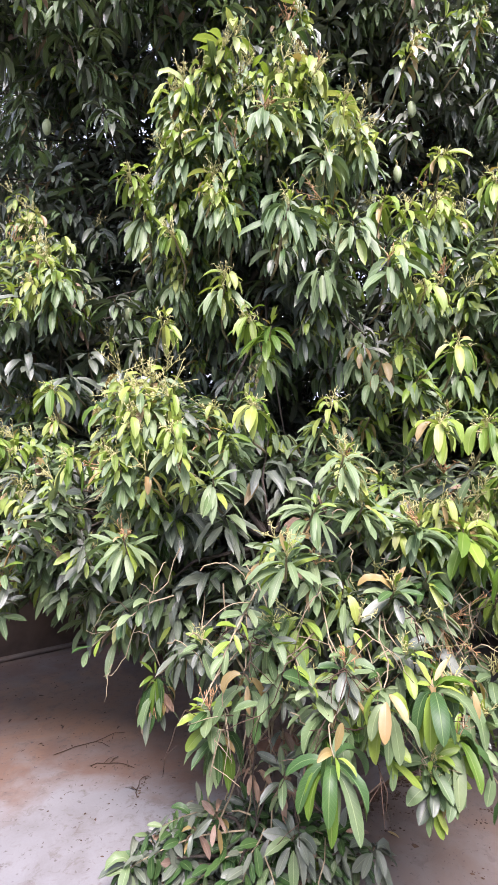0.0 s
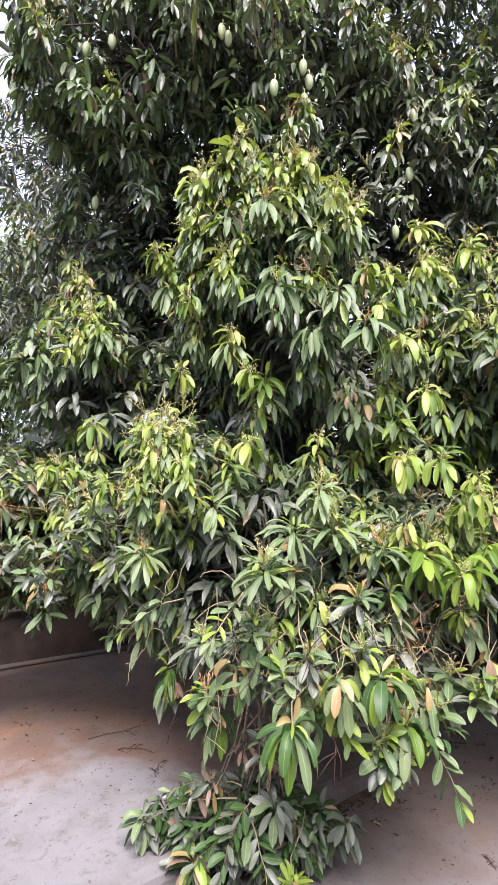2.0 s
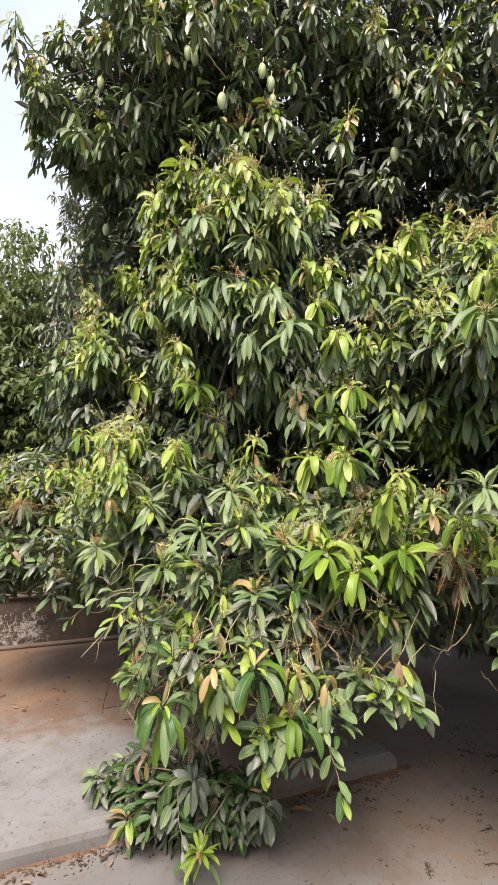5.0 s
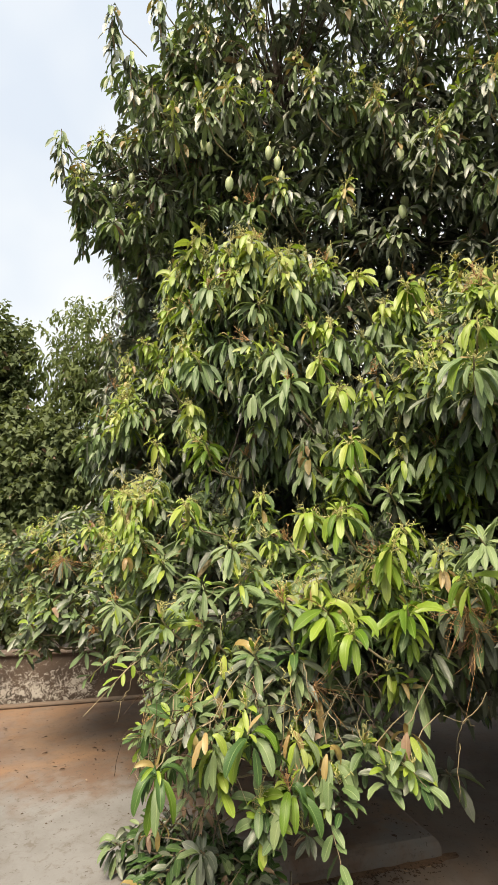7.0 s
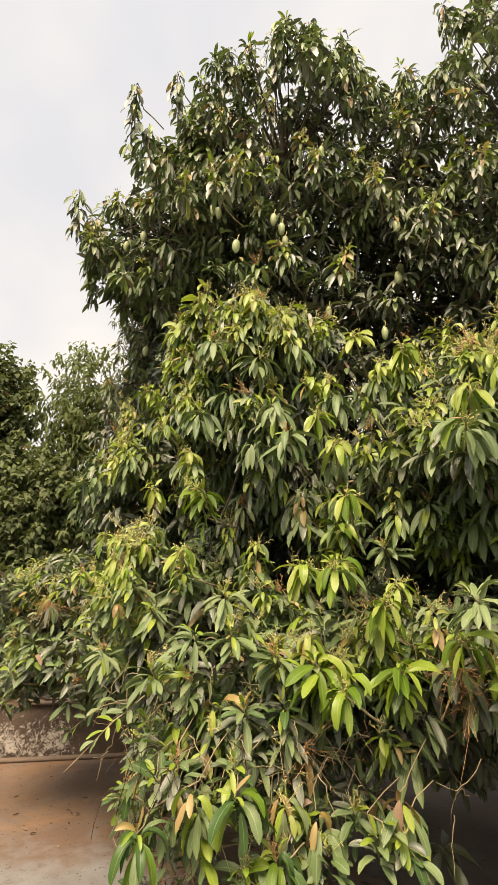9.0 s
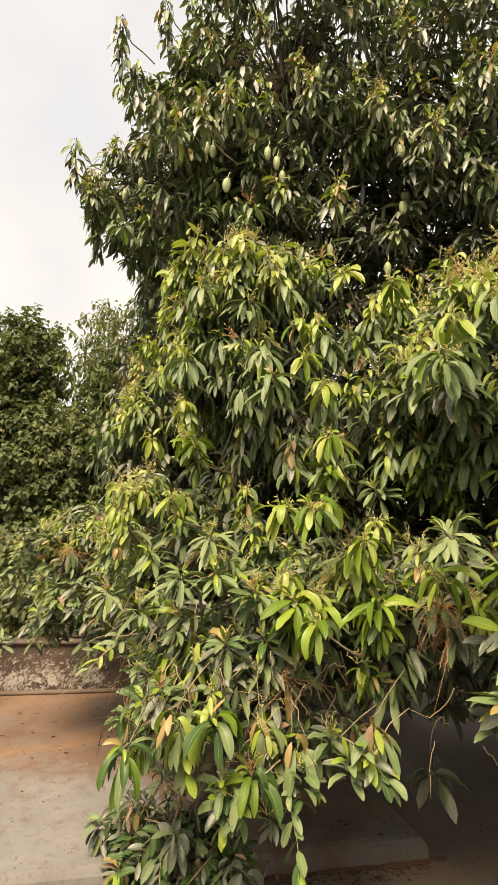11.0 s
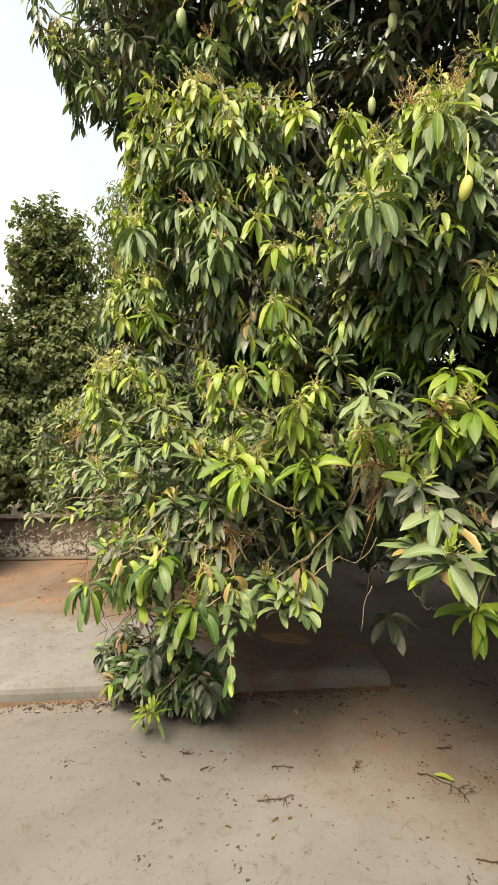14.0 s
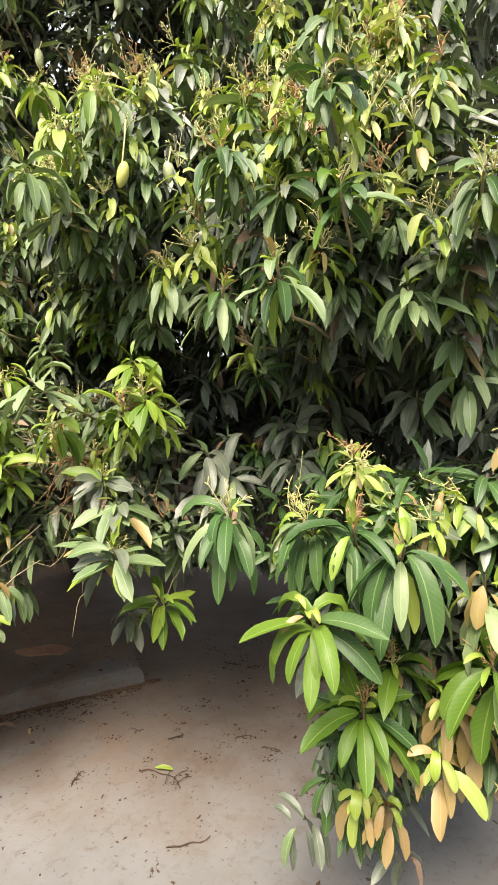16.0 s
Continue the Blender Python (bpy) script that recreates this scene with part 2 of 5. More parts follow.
def limewash_material():
    """An old parapet: dark algae-stained plaster from which patches of white limewash still show."""
    m, n, l, b = material("old_limewash", 0.9, 0.2)
    o = n.new("ShaderNodeTexCoord").outputs["Object"]
    flake = noise_node(n, l, 22.0, 10.0, 0.8, o, 0.8)
    broad = noise_node(n, l, 1.7, 4.0, 0.6, o)
    sep = n.new("ShaderNodeSeparateXYZ")
    l.new(o, sep.inputs["Vector"])
    band = math_node(n, l, "SUBTRACT", 1.0, math_node(n, l, "MULTIPLY", math_node(n, l, "ABSOLUTE", math_node(n, l, "SUBTRACT", sep.outputs["Z"], 0.24)), 3.4), True)
    bare = math_node(n, l, "MULTIPLY", math_node(n, l, "ADD", sep.outputs["X"], 2.1), 1.6, True)
    band = math_node(n, l, "SUBTRACT", band, math_node(n, l, "MULTIPLY", bare, 2.0))
    grip = math_node(n, l, "ADD", flake.outputs["Fac"], math_node(n, l, "MULTIPLY", band, 0.12))
    dark = ramp_node(n, l, broad.outputs["Fac"], (0.35, (0.055, 0.045, 0.04)), (0.65, (0.16, 0.12, 0.095))).outputs["Color"]
    wash = ramp_node(n, l, grip, (0.57, (0, 0, 0)), (0.63, (1, 1, 1))).outputs["Color"]
    l.new(mix_node(n, l, wash, dark, (0.55, 0.52, 0.48)), b.inputs["Base Color"])
    bump_node(n, l, b, math_node(n, l, "ADD", wash, flake.outputs["Fac"]), 0.5, 0.006)
    return m


LIMEWASH = limewash_material()

# ---------------------------------------------------------------- mesh helpers


def mesh_object(name, verts, tris, mats, uv=None, index=None, smooth=True, tone=None):
    """One mesh object from arrays of vertices and triangles."""
    me = bpy.data.meshes.new(name)
    verts, tris = np.asarray(verts, np.float32), np.asarray(tris, np.int32)
    me.vertices.add(len(verts))
    me.vertices.foreach_set("co", verts.ravel())
    me.loops.add(tris.size)
    me.loops.foreach_set("vertex_index", tris.ravel())
    me.polygons.add(len(tris))
    me.polygons.foreach_set("loop_start", np.arange(0, tris.size, 3, dtype=np.int32))
    if index is not None:
        me.polygons.foreach_set("material_index", np.asarray(index, np.int32))
    me.polygons.foreach_set("use_smooth", np.full(len(tris), smooth))
    if uv is not None:
        layer = me.uv_layers.new(name="UVMap")
        layer.data.foreach_set("uv", np.asarray(uv, np.float32)[tris.ravel()].ravel())
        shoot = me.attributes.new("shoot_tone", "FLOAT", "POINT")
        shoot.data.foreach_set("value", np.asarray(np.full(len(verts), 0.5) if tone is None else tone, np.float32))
    for m in mats:
        me.materials.append(m)
    me.update(calc_edges=True)
    me.validate()
    return new(name, me)


def under(ob, parent):
    """Makes ob a part of parent, leaving it where it stands."""
    ob.parent = parent
    ob.matrix_parent_inverse = (Matrix() if parent.parent else parent.matrix_basis).inverted()
    return ob


def part(name, bm, mat, parent, label="", local=False):
    """Links a bmesh as one mesh object under a thing or part; local: its corners are in the parent's own axes."""
    me = bpy.data.meshes.new(name)
    bm.to_mesh(me)
    bm.free()
    me.materials.append(mat)
    ob = new(name, me)
    if parent and local:
        ob.parent = parent
    elif parent:
        under(ob, parent)
    return tagged(ob, label)


def slab(bm, lo, hi, bevel=0.0):
    """A box between two corners, its edges rounded."""
    lo, hi = Vector(lo), Vector(hi)
    r = bmesh.ops.create_cube(bm, size=1.0)
    bmesh.ops.transform(bm, matrix=Matrix.LocRotScale((lo + hi) / 2, None, hi - lo), verts=r["verts"])
    if bevel:
        edges = list({e for v in r["verts"] for e in v.link_edges})
        bmesh.ops.bevel(bm, geom=edges, offset=bevel, segments=2, affect="EDGES", profile=0.5)


def tube_arrays(points, radii, sides=6):
    """Vertices and triangles of a tapering tube along a line of points."""
    pts = np.asarray(points, float)
    t = np.gradient(pts, axis=0)
    t /= np.linalg.norm(t, axis=1)[:, None] + 1e-9
    ref = np.array((0.31, 0.17, 0.94)) if abs(t[0, 2]) < 0.9 else np.array((1.0, 0.1, 0.0))
    a = np.cross(t, ref)
    a /= np.linalg.norm(a, axis=1)[:, None] + 1e-9
    b = np.cross(t, a)
    ang = np.linspace(0, 2 * np.pi, sides, endpoint=False)
    ring = a[:, None] * np.cos(ang)[None, :, None] + b[:, None] * np.sin(ang)[None, :, None]
    verts = (pts[:, None] + ring * np.asarray(radii, float)[:, None, None]).reshape(-1, 3)
    tris = []
    for k in range(len(pts) - 1):
        for j in range(sides):
            p, q = k * sides + j, k * sides + (j + 1) % sides
            tris += [(p, q, q + sides), (p, q + sides, p + sides)]
    end = (len(pts) - 1) * sides
    tris += [(end, end + j, end + j + 1) for j in range(1, sides - 1)]
    return verts, np.array(tris)


def joined(pieces):
    """Several (verts, tris) as one pair of arrays."""
    vs, ts, n = [], [], 0
    for v, t in pieces:
        vs.append(v)
        ts.append(t + n)
        n += len(v)
    return np.concatenate(vs), np.concatenate(ts)


STATIONS = np.array((0.0, 0.13, 0.32, 0.56, 0.80, 1.0))
PROFILE = np.array((0.0, 0.50, 0.90, 1.0, 0.72, 0.0))
COARSE_STATIONS = np.array((0.0, 0.28, 0.66, 1.0))
COARSE_PROFILE = np.array((0.0, 0.9, 0.86, 0.0))
COARSE_HEART = np.array((0.0, 1.0, 0.62, 0.0))
FINE_STATIONS = np.array((0.0, 0.07, 0.2, 0.36, 0.54, 0.7, 0.84, 0.94, 1.0))
FINE_PROFILE = np.array((0.06, 0.34, 0.72, 0.93, 1.0, 0.94, 0.70, 0.36, 0.0))


def unit(a):
    return a / (np.linalg.norm(a, axis=-1, keepdims=True) + 1e-9)


def leaf_arrays(rng, base, way, length, width, droop, fold=0.3, profile=PROFILE, twist=0.6, stations=STATIONS, sunward=0.7, arch=5.0):
    """Leaves as real blades that arch over near their stalk and then hang, folded along the midrib, turned to the light and a little twisted. All arguments are arrays over leaves."""
    n, k = len(base), len(stations)
    way = unit(way)
    down = np.array((0, 0, -1.0))
    curl = rng.uniform(0.3, 1.15, n)[:, None, None] * np.minimum(droop, 1.6)[:, None, None] / 1.6
    dirs = unit(way[:, None] * (1 - curl * stations[None, :, None] ** 1.4) + droop[:, None, None] * (0.72 * (1 - np.exp(-arch * stations)) + 0.3 * stations)[None, :, None] * down)
    mids = (dirs[:, 1:] + dirs[:, :-1]) / 2 * (np.diff(stations)[None, :, None] * length[:, None, None])
    spine = base[:, None] + np.concatenate((np.zeros((n, 1, 3)), np.cumsum(mids, 1)), 1)
    side = np.cross(way, np.array((0, 0, 1.0))) + rng.normal(0, 0.12, (n, 3))
    side = unit(side)[:, None] - 0 * dirs
    side = unit(side - (side * dirs).sum(-1, keepdims=True) * dirs)
    lit = np.array((0.05, -0.80, 0.60)) + rng.normal(0, 0.45, (n, 1, 3))
    side = unit(side + sunward * np.cross(dirs, lit))
    side = unit(side - (side * dirs).sum(-1, keepdims=True) * dirs)
    normal = np.cross(side, dirs)
    tw = (rng.uniform(-twist, twist, n)[:, None] + rng.uniform(-0.35, 0.35, n)[:, None] * stations)[..., None]
    side, normal = side * np.cos(tw) + normal * np.sin(tw), normal * np.cos(tw) - side * np.sin(tw)
    half = (profile[None, :, None] * width[:, None, None] / 2)
    lift = normal * half * (fold + rng.uniform(-0.15, 0.35, (n, 1, 1)) + rng.uniform(-0.2, 0.2, (n, k, 1)))
    left, right = spine - side * half + lift, spine + side * half + lift
    verts = np.concatenate((spine[:, :1], np.stack((left, spine, right), 2)[:, 1:-1].reshape(n, 3 * (k - 2), 3), spine[:, -1:]), 1)
    t = [(0, 1, 2), (0, 2, 3)]
    for j in range(1, 3 * (k - 3), 3):
        t += [(j, j + 3, j + 4), (j, j + 4, j + 1), (j + 1, j + 4, j + 5), (j + 1, j + 5, j + 2)]
    e = 3 * (k - 2)
    t += [(e - 2, e + 1, e - 1), (e - 1, e + 1, e)]
    tris = (np.array(t)[None] + (e + 2) * np.arange(n)[:, None, None]).reshape(-1, 3)
    uv1 = [(0, 0.5)] + [(s, v) for s in stations[1:-1] for v in (0.0, 0.5, 1.0)] + [(1, 0.5)]
    return verts.reshape(-1, 3), tris, np.tile(uv1, (n, 1))


class Foliage:
    """Gathers leaves and fine stems for one joined mesh."""

    def __init__(self, seed):
        self.rng, self.rows, self.stems = np.random.default_rng(seed), [], []

    def shoot(self, tip, axis, kinds, count=10, size=0.17, splay=75, droop=1.4, spread=0.07, slim=0.25):
        """A whorl of leaves round a shoot's end. kinds: chances of the five leaf kinds."""
        rng = self.rng
        axis = axis / np.linalg.norm(axis)
        p = np.cross(axis, (0.3, 0.5, 0.8))
        p /= np.linalg.norm(p)
        q = np.cross(axis, p)
        k = np.arange(count)
        az = k * 2.39996 + rng.uniform(0, 6.3) + rng.normal(0, 0.3, count)
        th = np.radians(splay + rng.normal(0, 20, count) + 18 * (k / count - 0.5))
        way = np.cos(th)[:, None] * axis + np.sin(th)[:, None] * (np.cos(az)[:, None] * p + np.sin(az)[:, None] * q)
        base = tip - axis * (k / count)[:, None] * spread + way * 0.012
        L = size * rng.uniform(0.72, 1.18, count)
        kind = rng.choice(len(kinds), count, p=kinds)
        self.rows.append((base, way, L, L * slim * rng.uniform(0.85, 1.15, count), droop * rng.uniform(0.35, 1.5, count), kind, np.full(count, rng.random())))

    def build(self, name, mats=LEAVES, profile=PROFILE, fold=0.3, stations=STATIONS):
        base, way, L, W, dr, kind, tone = (np.concatenate(x) for x in zip(*self.rows))
        v, t, uv = leaf_arrays(self.rng, base, way, L, W, dr, fold, profile, 0.6, stations)
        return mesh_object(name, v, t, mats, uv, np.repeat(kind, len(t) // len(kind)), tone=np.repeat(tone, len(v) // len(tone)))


# ---------------------------------------------------------------- ground, terrace, walls
bm = bmesh.new()
bmesh.ops.create_grid(bm, x_segments=60, y_segments=60, size=400)
for v in bm.verts:
    v.co.z = -0.09
tagged(part("ground", bm, EARTH, None), "bare brown earth round the terrace", "ground", kind="structure")

bm = bmesh.new()
slab(bm, (-14, -12, -0.08), (5.0, 3.2, 0.0))
floor = tagged(part("floor", bm, CEMENT, None), "worn grey cement terrace floor with soil stains", "floor", kind="structure")
floor.matrix_basis = SITE

bm = bmesh.new()
slab(bm, (-14, 0.0, -0.04), (0.0, 3.26, 0.105))
front = [e for e in bm.edges if all(v.co.y < 0.01 and v.co.z > 0 for v in e.verts)] + [e for e in bm.edges if all(v.co.x > -0.01 and v.co.z > 0 for v in e.verts)]
bmesh.ops.bevel(bm, geom=front, offset=0.085, segments=5, affect="EDGES", profile=0.6)
raised = tagged(part("raised_floor", bm, CEMENT_SOILED, None), "raised cement platform with a rounded edge, stained brown with soil", "platform", kind="structure")
raised.matrix_basis = SITE

# soil washed up against the platform's end, and along the foot of its step
bm = bmesh.new()
bmesh.ops.create_grid(bm, x_segments=24, y_segments=90, size=0.5)
for v in bm.verts:
    a, b = (v.co.x + 0.5) * 0.75 - 0.10, (v.co.y + 0.5) * 3.1 + 0.12
    fade = max(0.0, min(1.0, (b - 0.12) / 0.35))
    run = 0.18 + 0.42 * fade + 0.12 * noise.noise(Vector((a * 2, b * 2, 5.0)))
    s = max(0.0, min(1.0, a / max(run, 0.05)))
    v.co = Vector((a, b, 0.1095 * fade * (1 - s * s * (3 - 2 * s)) - 0.001 + 0.0012 * noise.noise(Vector((a * 9, b * 9, 1.0)))))
for f in bm.faces:
    f.smooth = True
drift = tagged(part("soil_drift", bm, CEMENT, None), "brown soil washed up against the platform's end", "soil", kind="structure")
drift.matrix_basis = SITE
bm = bmesh.new()
bmesh.ops.create_grid(bm, x_segments=260, y_segments=10, size=0.5)
for v in bm.verts:
    a, w = v.co.x * 4.2 - 2.0, v.co.y + 0.5
    wide = 0.055 + 0.07 * noise.noise(Vector((a * 3.1, 0, 2.0))) + 0.03 * noise.noise(Vector((a * 11, 0, 6.0)))
    v.co = Vector((a, 0.01 - wide * w, 0.010 * (1 - w) * (1 + 0.8 * noise.noise(Vector((a * 14, w * 3, 3.0)))) - 0.0025))
band = tagged(part("soil_band", bm, DRIFT_DARK, None), "dark band of soil and crumbled litter along the step", "soil", kind="structure")
band.matrix_basis = SITE
# thin orange disc that paints a pool of sunlight onto the platform
bm = bmesh.new()
bmesh.ops.create_circle(bm, cap_ends=True, segments=22, radius=1.0)
for v in bm.verts:
    q = 1 + 0.3 * noise.noise(v.co * 1.7)
    v.co = Vector((v.co.x * 0.20 * q, v.co.y * 0.085 * q, 0.0))
top = bmesh.ops.extrude_face_region(bm, geom=list(bm.faces))["geom"]
for v in top:
    if isinstance(v, bmesh.types.BMVert):
        v.co = Vector((v.co.x * 0.85, v.co.y * 0.85, 0.006))
dust = tagged(part("dust_patch", bm, SUNLIT_ORANGE, None), "thin orange patch painted as sunlight on the platform", "dust")
dust.matrix_basis = pose(0.18, 3.07, 0.1052, 0, 0, 20)

WALL_B, WALL_H, THICK = 3.25, 0.60, 0.22
VENT = (0.20, 0.42, 0.19, 0.43)
bm = bmesh.new()
slab(bm, (-14, WALL_B, -0.08), (VENT[0], WALL_B + THICK, WALL_H))
slab(bm, (VENT[1], WALL_B, -0.08), (4.0, WALL_B + THICK, WALL_H))
slab(bm, (VENT[0], WALL_B, -0.08), (VENT[1], WALL_B + THICK, VENT[2]))
slab(bm, (VENT[0], WALL_B, VENT[3]), (VENT[1], WALL_B + THICK, WALL_H))
bmesh.ops.remove_doubles(bm, verts=bm.verts, dist=0.0005)
wall = tagged(part("wall_back", bm, LIMEWASH, None), "low parapet wall with peeling whitewash and black damp stains", "wall", kind="structure")
wall.matrix_basis = SITE
bm = bmesh.new()
slab(bm, (-14, WALL_B - 0.03, WALL_H), (4.0, WALL_B + THICK + 0.03, WALL_H + 0.025), 0.008)
part("coping", bm, LIMEWASH, wall, local=True)
bm = bmesh.new()
slab(bm, (-14, WALL_B - 0.10, 0.106), (-0.001, WALL_B - 0.002, 0.135), 0.012)
part("skirting", bm, CEMENT, wall, local=True)
for k in range(5):
    bm = bmesh.new()
    x = VENT[0] + 0.02 + k * 0.045
    slab(bm, (x - 0.006, WALL_B + 0.05, VENT[2] - 0.005), (x + 0.006, WALL_B + 0.062, VENT[3] + 0.005))
    part("vent_bar", bm, IRON, wall, local=True)

bm = bmesh.new()
slab(bm, (2.6, -12, -0.08), (2.82, WALL_B - 0.001, 0.30))
side_wall = tagged(part("wall_side", bm, LIMEWASH, None), "low side parapet of stained plaster", "wall", kind="structure")
side_wall.matrix_basis = SITE
# black slab for the dark horizontal band below the upper wall
bm = bmesh.new()
slab(bm, (2.52, -12, 0.301), (2.9, WALL_B - 0.04, 0.40), 0.01)
part("coping", bm, IRON, side_wall, "black band along the side parapet", local=True)
bm = bmesh.new()
slab(bm, (2.62, -12, 0.401), (2.8, WALL_B - 0.05, 0.85))
part("upper_wall", bm, CEMENT, side_wall, local=True)

# unseen wall, added to close the place and limit light on low leaves
bm = bmesh.new()
slab(bm, (-9.0, -2.75, -0.08), (9.0, -2.5, 2.6))
tagged(part("wall_house", bm, PLASTER, None), "plain plastered wall added out of view behind the terrace", "wall", kind="structure")

# ---------------------------------------------------------------- mango tree
TRUNK = Vector((-0.9, 4.9, -0.09))
mango_tree = new("mango_tree")
mango_tree.matrix_basis = Matrix.Translation(TRUNK)
tagged(mango_tree, "large mango tree with drooping leaves, green fruit and pale shoots", "tree")
rng = np.random.default_rng(11)


def limb(points, r0, r1, name="limb", mat=BARK, steps=14, wobble=0.03, sides=8):
    """A tapering limb through a few guide points."""
    g = np.asarray(points, float)
    s = np.linspace(0, len(g) - 1, steps)
    pts = np.stack([np.interp(s, np.arange(len(g)), g[:, k]) for k in range(3)], 1)
    for _ in range(3):
        pts[1:-1] = (pts[:-2] + 2 * pts[1:-1] + pts[2:]) / 4
    pts[1:-1] += rng.normal(0, wobble, (steps - 2, 3))
    v, t = tube_arrays(pts, np.linspace(r0, r1, steps), sides)
    return under(mesh_object(name, v, t, [mat]), mango_tree)


limb([TRUNK, TRUNK + Vector((0.1, -0.1, 0.8)), TRUNK + Vector((0.2, -0.2, 1.7))], 0.24, 0.17, "trunk", steps=10, sides=14)
FORK = TRUNK + Vector((0.2, -0.2, 1.65))

# key shoots of the crown's outer skin, by kind
COLUMN_TIPS = [
    (-0.12, 1.97, 3.60), (0.22, 2.02, 3.58), (-0.37, 2.07, 3.47), (0.46, 2.16, 3.48), (-0.16, 1.93, 2.87), (-0.51, 2.12, 3.01), (-0.36, 2.29, 2.74),
    (0.47, 2.82, 3.12), (-1.21, 2.64, 3.01), (-1.20, 2.53, 2.74), (-0.20, 2.00, 3.54), (-0.06, 1.98, 3.66), (-0.30, 2.02, 3.42), (0.13, 2.00, 3.47),
    (0.43, 2.04, 3.39), (0.48, 2.06, 3.24), (0.16, 1.98, 3.31), (-0.33, 2.03, 3.19), (-0.17, 1.98, 2.97), (0.30, 1.98, 3.50), (-0.10, 1.98, 2.52),
]
NEW_SHOOTS = [
    (0.72, 2.21, 2.32), (1.07, 2.53, 3.21), (0.97, 2.36, 3.09), (1.17, 2.28, 2.71), (-0.75, 2.45, 1.87), (0.35, 2.01, 1.97), (-1.45, 3.10, 2.16),
    (-0.16, 2.11, 1.96), (-0.46, 1.88, 2.01), (-0.29, 1.73, 1.82), (-1.10, 2.71, 2.00), (0.72, 2.10, 2.90), (0.75, 2.15, 2.53), (1.01, 1.95, 1.63),
    (0.71, 1.80, 1.55), (0.83, 1.82, 1.47), (-0.54, 1.86, 1.74), (-0.46, 1.84, 1.90), (1.56, 1.91, 2.81), (1.25, 2.03, 2.65), (1.72, 2.09, 2.19),
    (1.30, 2.50, 2.00), (1.87, 2.23, 2.87),
]
HIGH_SHOOTS = [
    (1.03, 2.47, 3.12), (1.10, 2.95, 3.27), (0.82, 2.20, 3.84), (0.94, 2.77, 5.06), (-0.04, 1.90, 4.61), (-1.45, 2.38, 5.43), (0.27, 2.40, 4.25),
    (-1.51, 2.20, 4.95), (0.59, 2.31, 4.90), (1.58, 2.85, 5.09), (2.28, 1.89, 2.49), (2.57, 2.15, 2.90), (2.45, 1.95, 2.85), (-1.90, 2.74, 1.82),
    (-2.15, 2.79, 1.82),
]
LIME_SHOOTS = [
    (-0.62, 2.92, 2.54), (0.08, 1.87, 2.23), (0.75, 2.15, 2.08), (1.14, 2.39, 2.08), (-0.67, 2.39, 1.32), (0.22, 1.37, 0.87), (0.76, 1.75, 1.44),
    (1.07, 1.90, 1.44), (0.54, 1.50, 1.00), (0.22, 1.74, 0.15), (-0.40, 2.14, 0.80), (1.70, 2.05, 0.90), (1.16, 2.30, 1.57), (1.23, 2.48, 2.07),
    (1.92, 2.57, 1.45), (2.38, 1.58, 1.07), (2.48, 1.72, 0.80), (2.45, 1.74, 2.15), (-0.11, 1.80, 0.72), (1.62, 2.03, 1.80), (1.70, 1.97, 1.66),
    (1.60, 1.98, 1.62), (2.55, 1.81, 0.88), (2.78, 1.72, 0.95), (0.65, 1.62, 0.80),
]
LIME_TIPS = [
    (0.88, 2.10, 3.14), (1.14, 2.10, 3.02), (0.61, 2.10, 2.91), (0.67, 2.04, 2.67), (-0.35, 2.02, 2.73), (-0.55, 2.08, 3.04), (0.00, 1.90, 2.29),
    (-0.37, 2.02, 2.32), (0.85, 1.94, 2.19), (-0.95, 2.28, 2.08), (-0.66, 2.13, 1.95), (0.01, 1.80, 1.91), (0.70, 1.76, 1.83), (1.04, 1.86, 1.70),
    (0.85, 1.72, 1.83), (0.77, 2.04, 2.49), (1.07, 1.94, 1.77), (1.00, 1.90, 1.64), (0.89, 1.67, 1.37), (0.79, 2.04, 1.88), (1.31, 1.94, 1.56),
    (1.45, 1.85, 2.62), (1.62, 1.84, 2.70), (-1.30, 2.44, 1.84), (-0.80, 2.14, 1.74),
]
GREEN_WHORLS = [
    (1.38, 1.77, 1.72), (0.11, 1.51, 1.38), (-0.14, 1.82, 1.62), (0.14, 1.69, 2.63), (1.42, 1.73, 2.42), (0.99, 2.03, 1.34), (1.67, 1.80, 1.14),
    (-1.42, 2.60, 1.38), (-1.75, 2.50, 1.33), (-1.51, 2.67, 1.56), (0.06, 1.88, 3.19), (0.56, 1.88, 2.51), (0.16, 1.96, 2.86), (0.44, 1.96, 2.72),
    (-0.14, 2.00, 3.20), (0.34, 1.98, 3.05), (0.33, 1.72, 1.70), (0.39, 1.70, 1.53), (0.22, 1.66, 1.52), (0.59, 1.72, 1.46), (-0.48, 1.86, 1.40),
    (0.48, 1.66, 1.25), (1.54, 1.88, 1.15), (1.61, 1.92, 1.28), (1.53, 1.95, 1.37), (0.62, 1.75, 1.27),
]
NEAR_WHORLS = [
    (2.06, 1.86, 1.96), (2.28, 1.72, 1.96), (2.61, 1.95, 1.92), (2.59, 1.68, 1.22), (2.20, 1.53, 1.32), (2.11, 1.77, 2.34), (2.26, 1.87, 2.26),
    (2.35, 1.70, 1.28), (2.47, 1.69, 1.26), (2.42, 1.75, 2.45), (2.51, 2.02, 2.62), (2.03, 2.20, 2.78), (2.80, 1.80, 2.15),
]
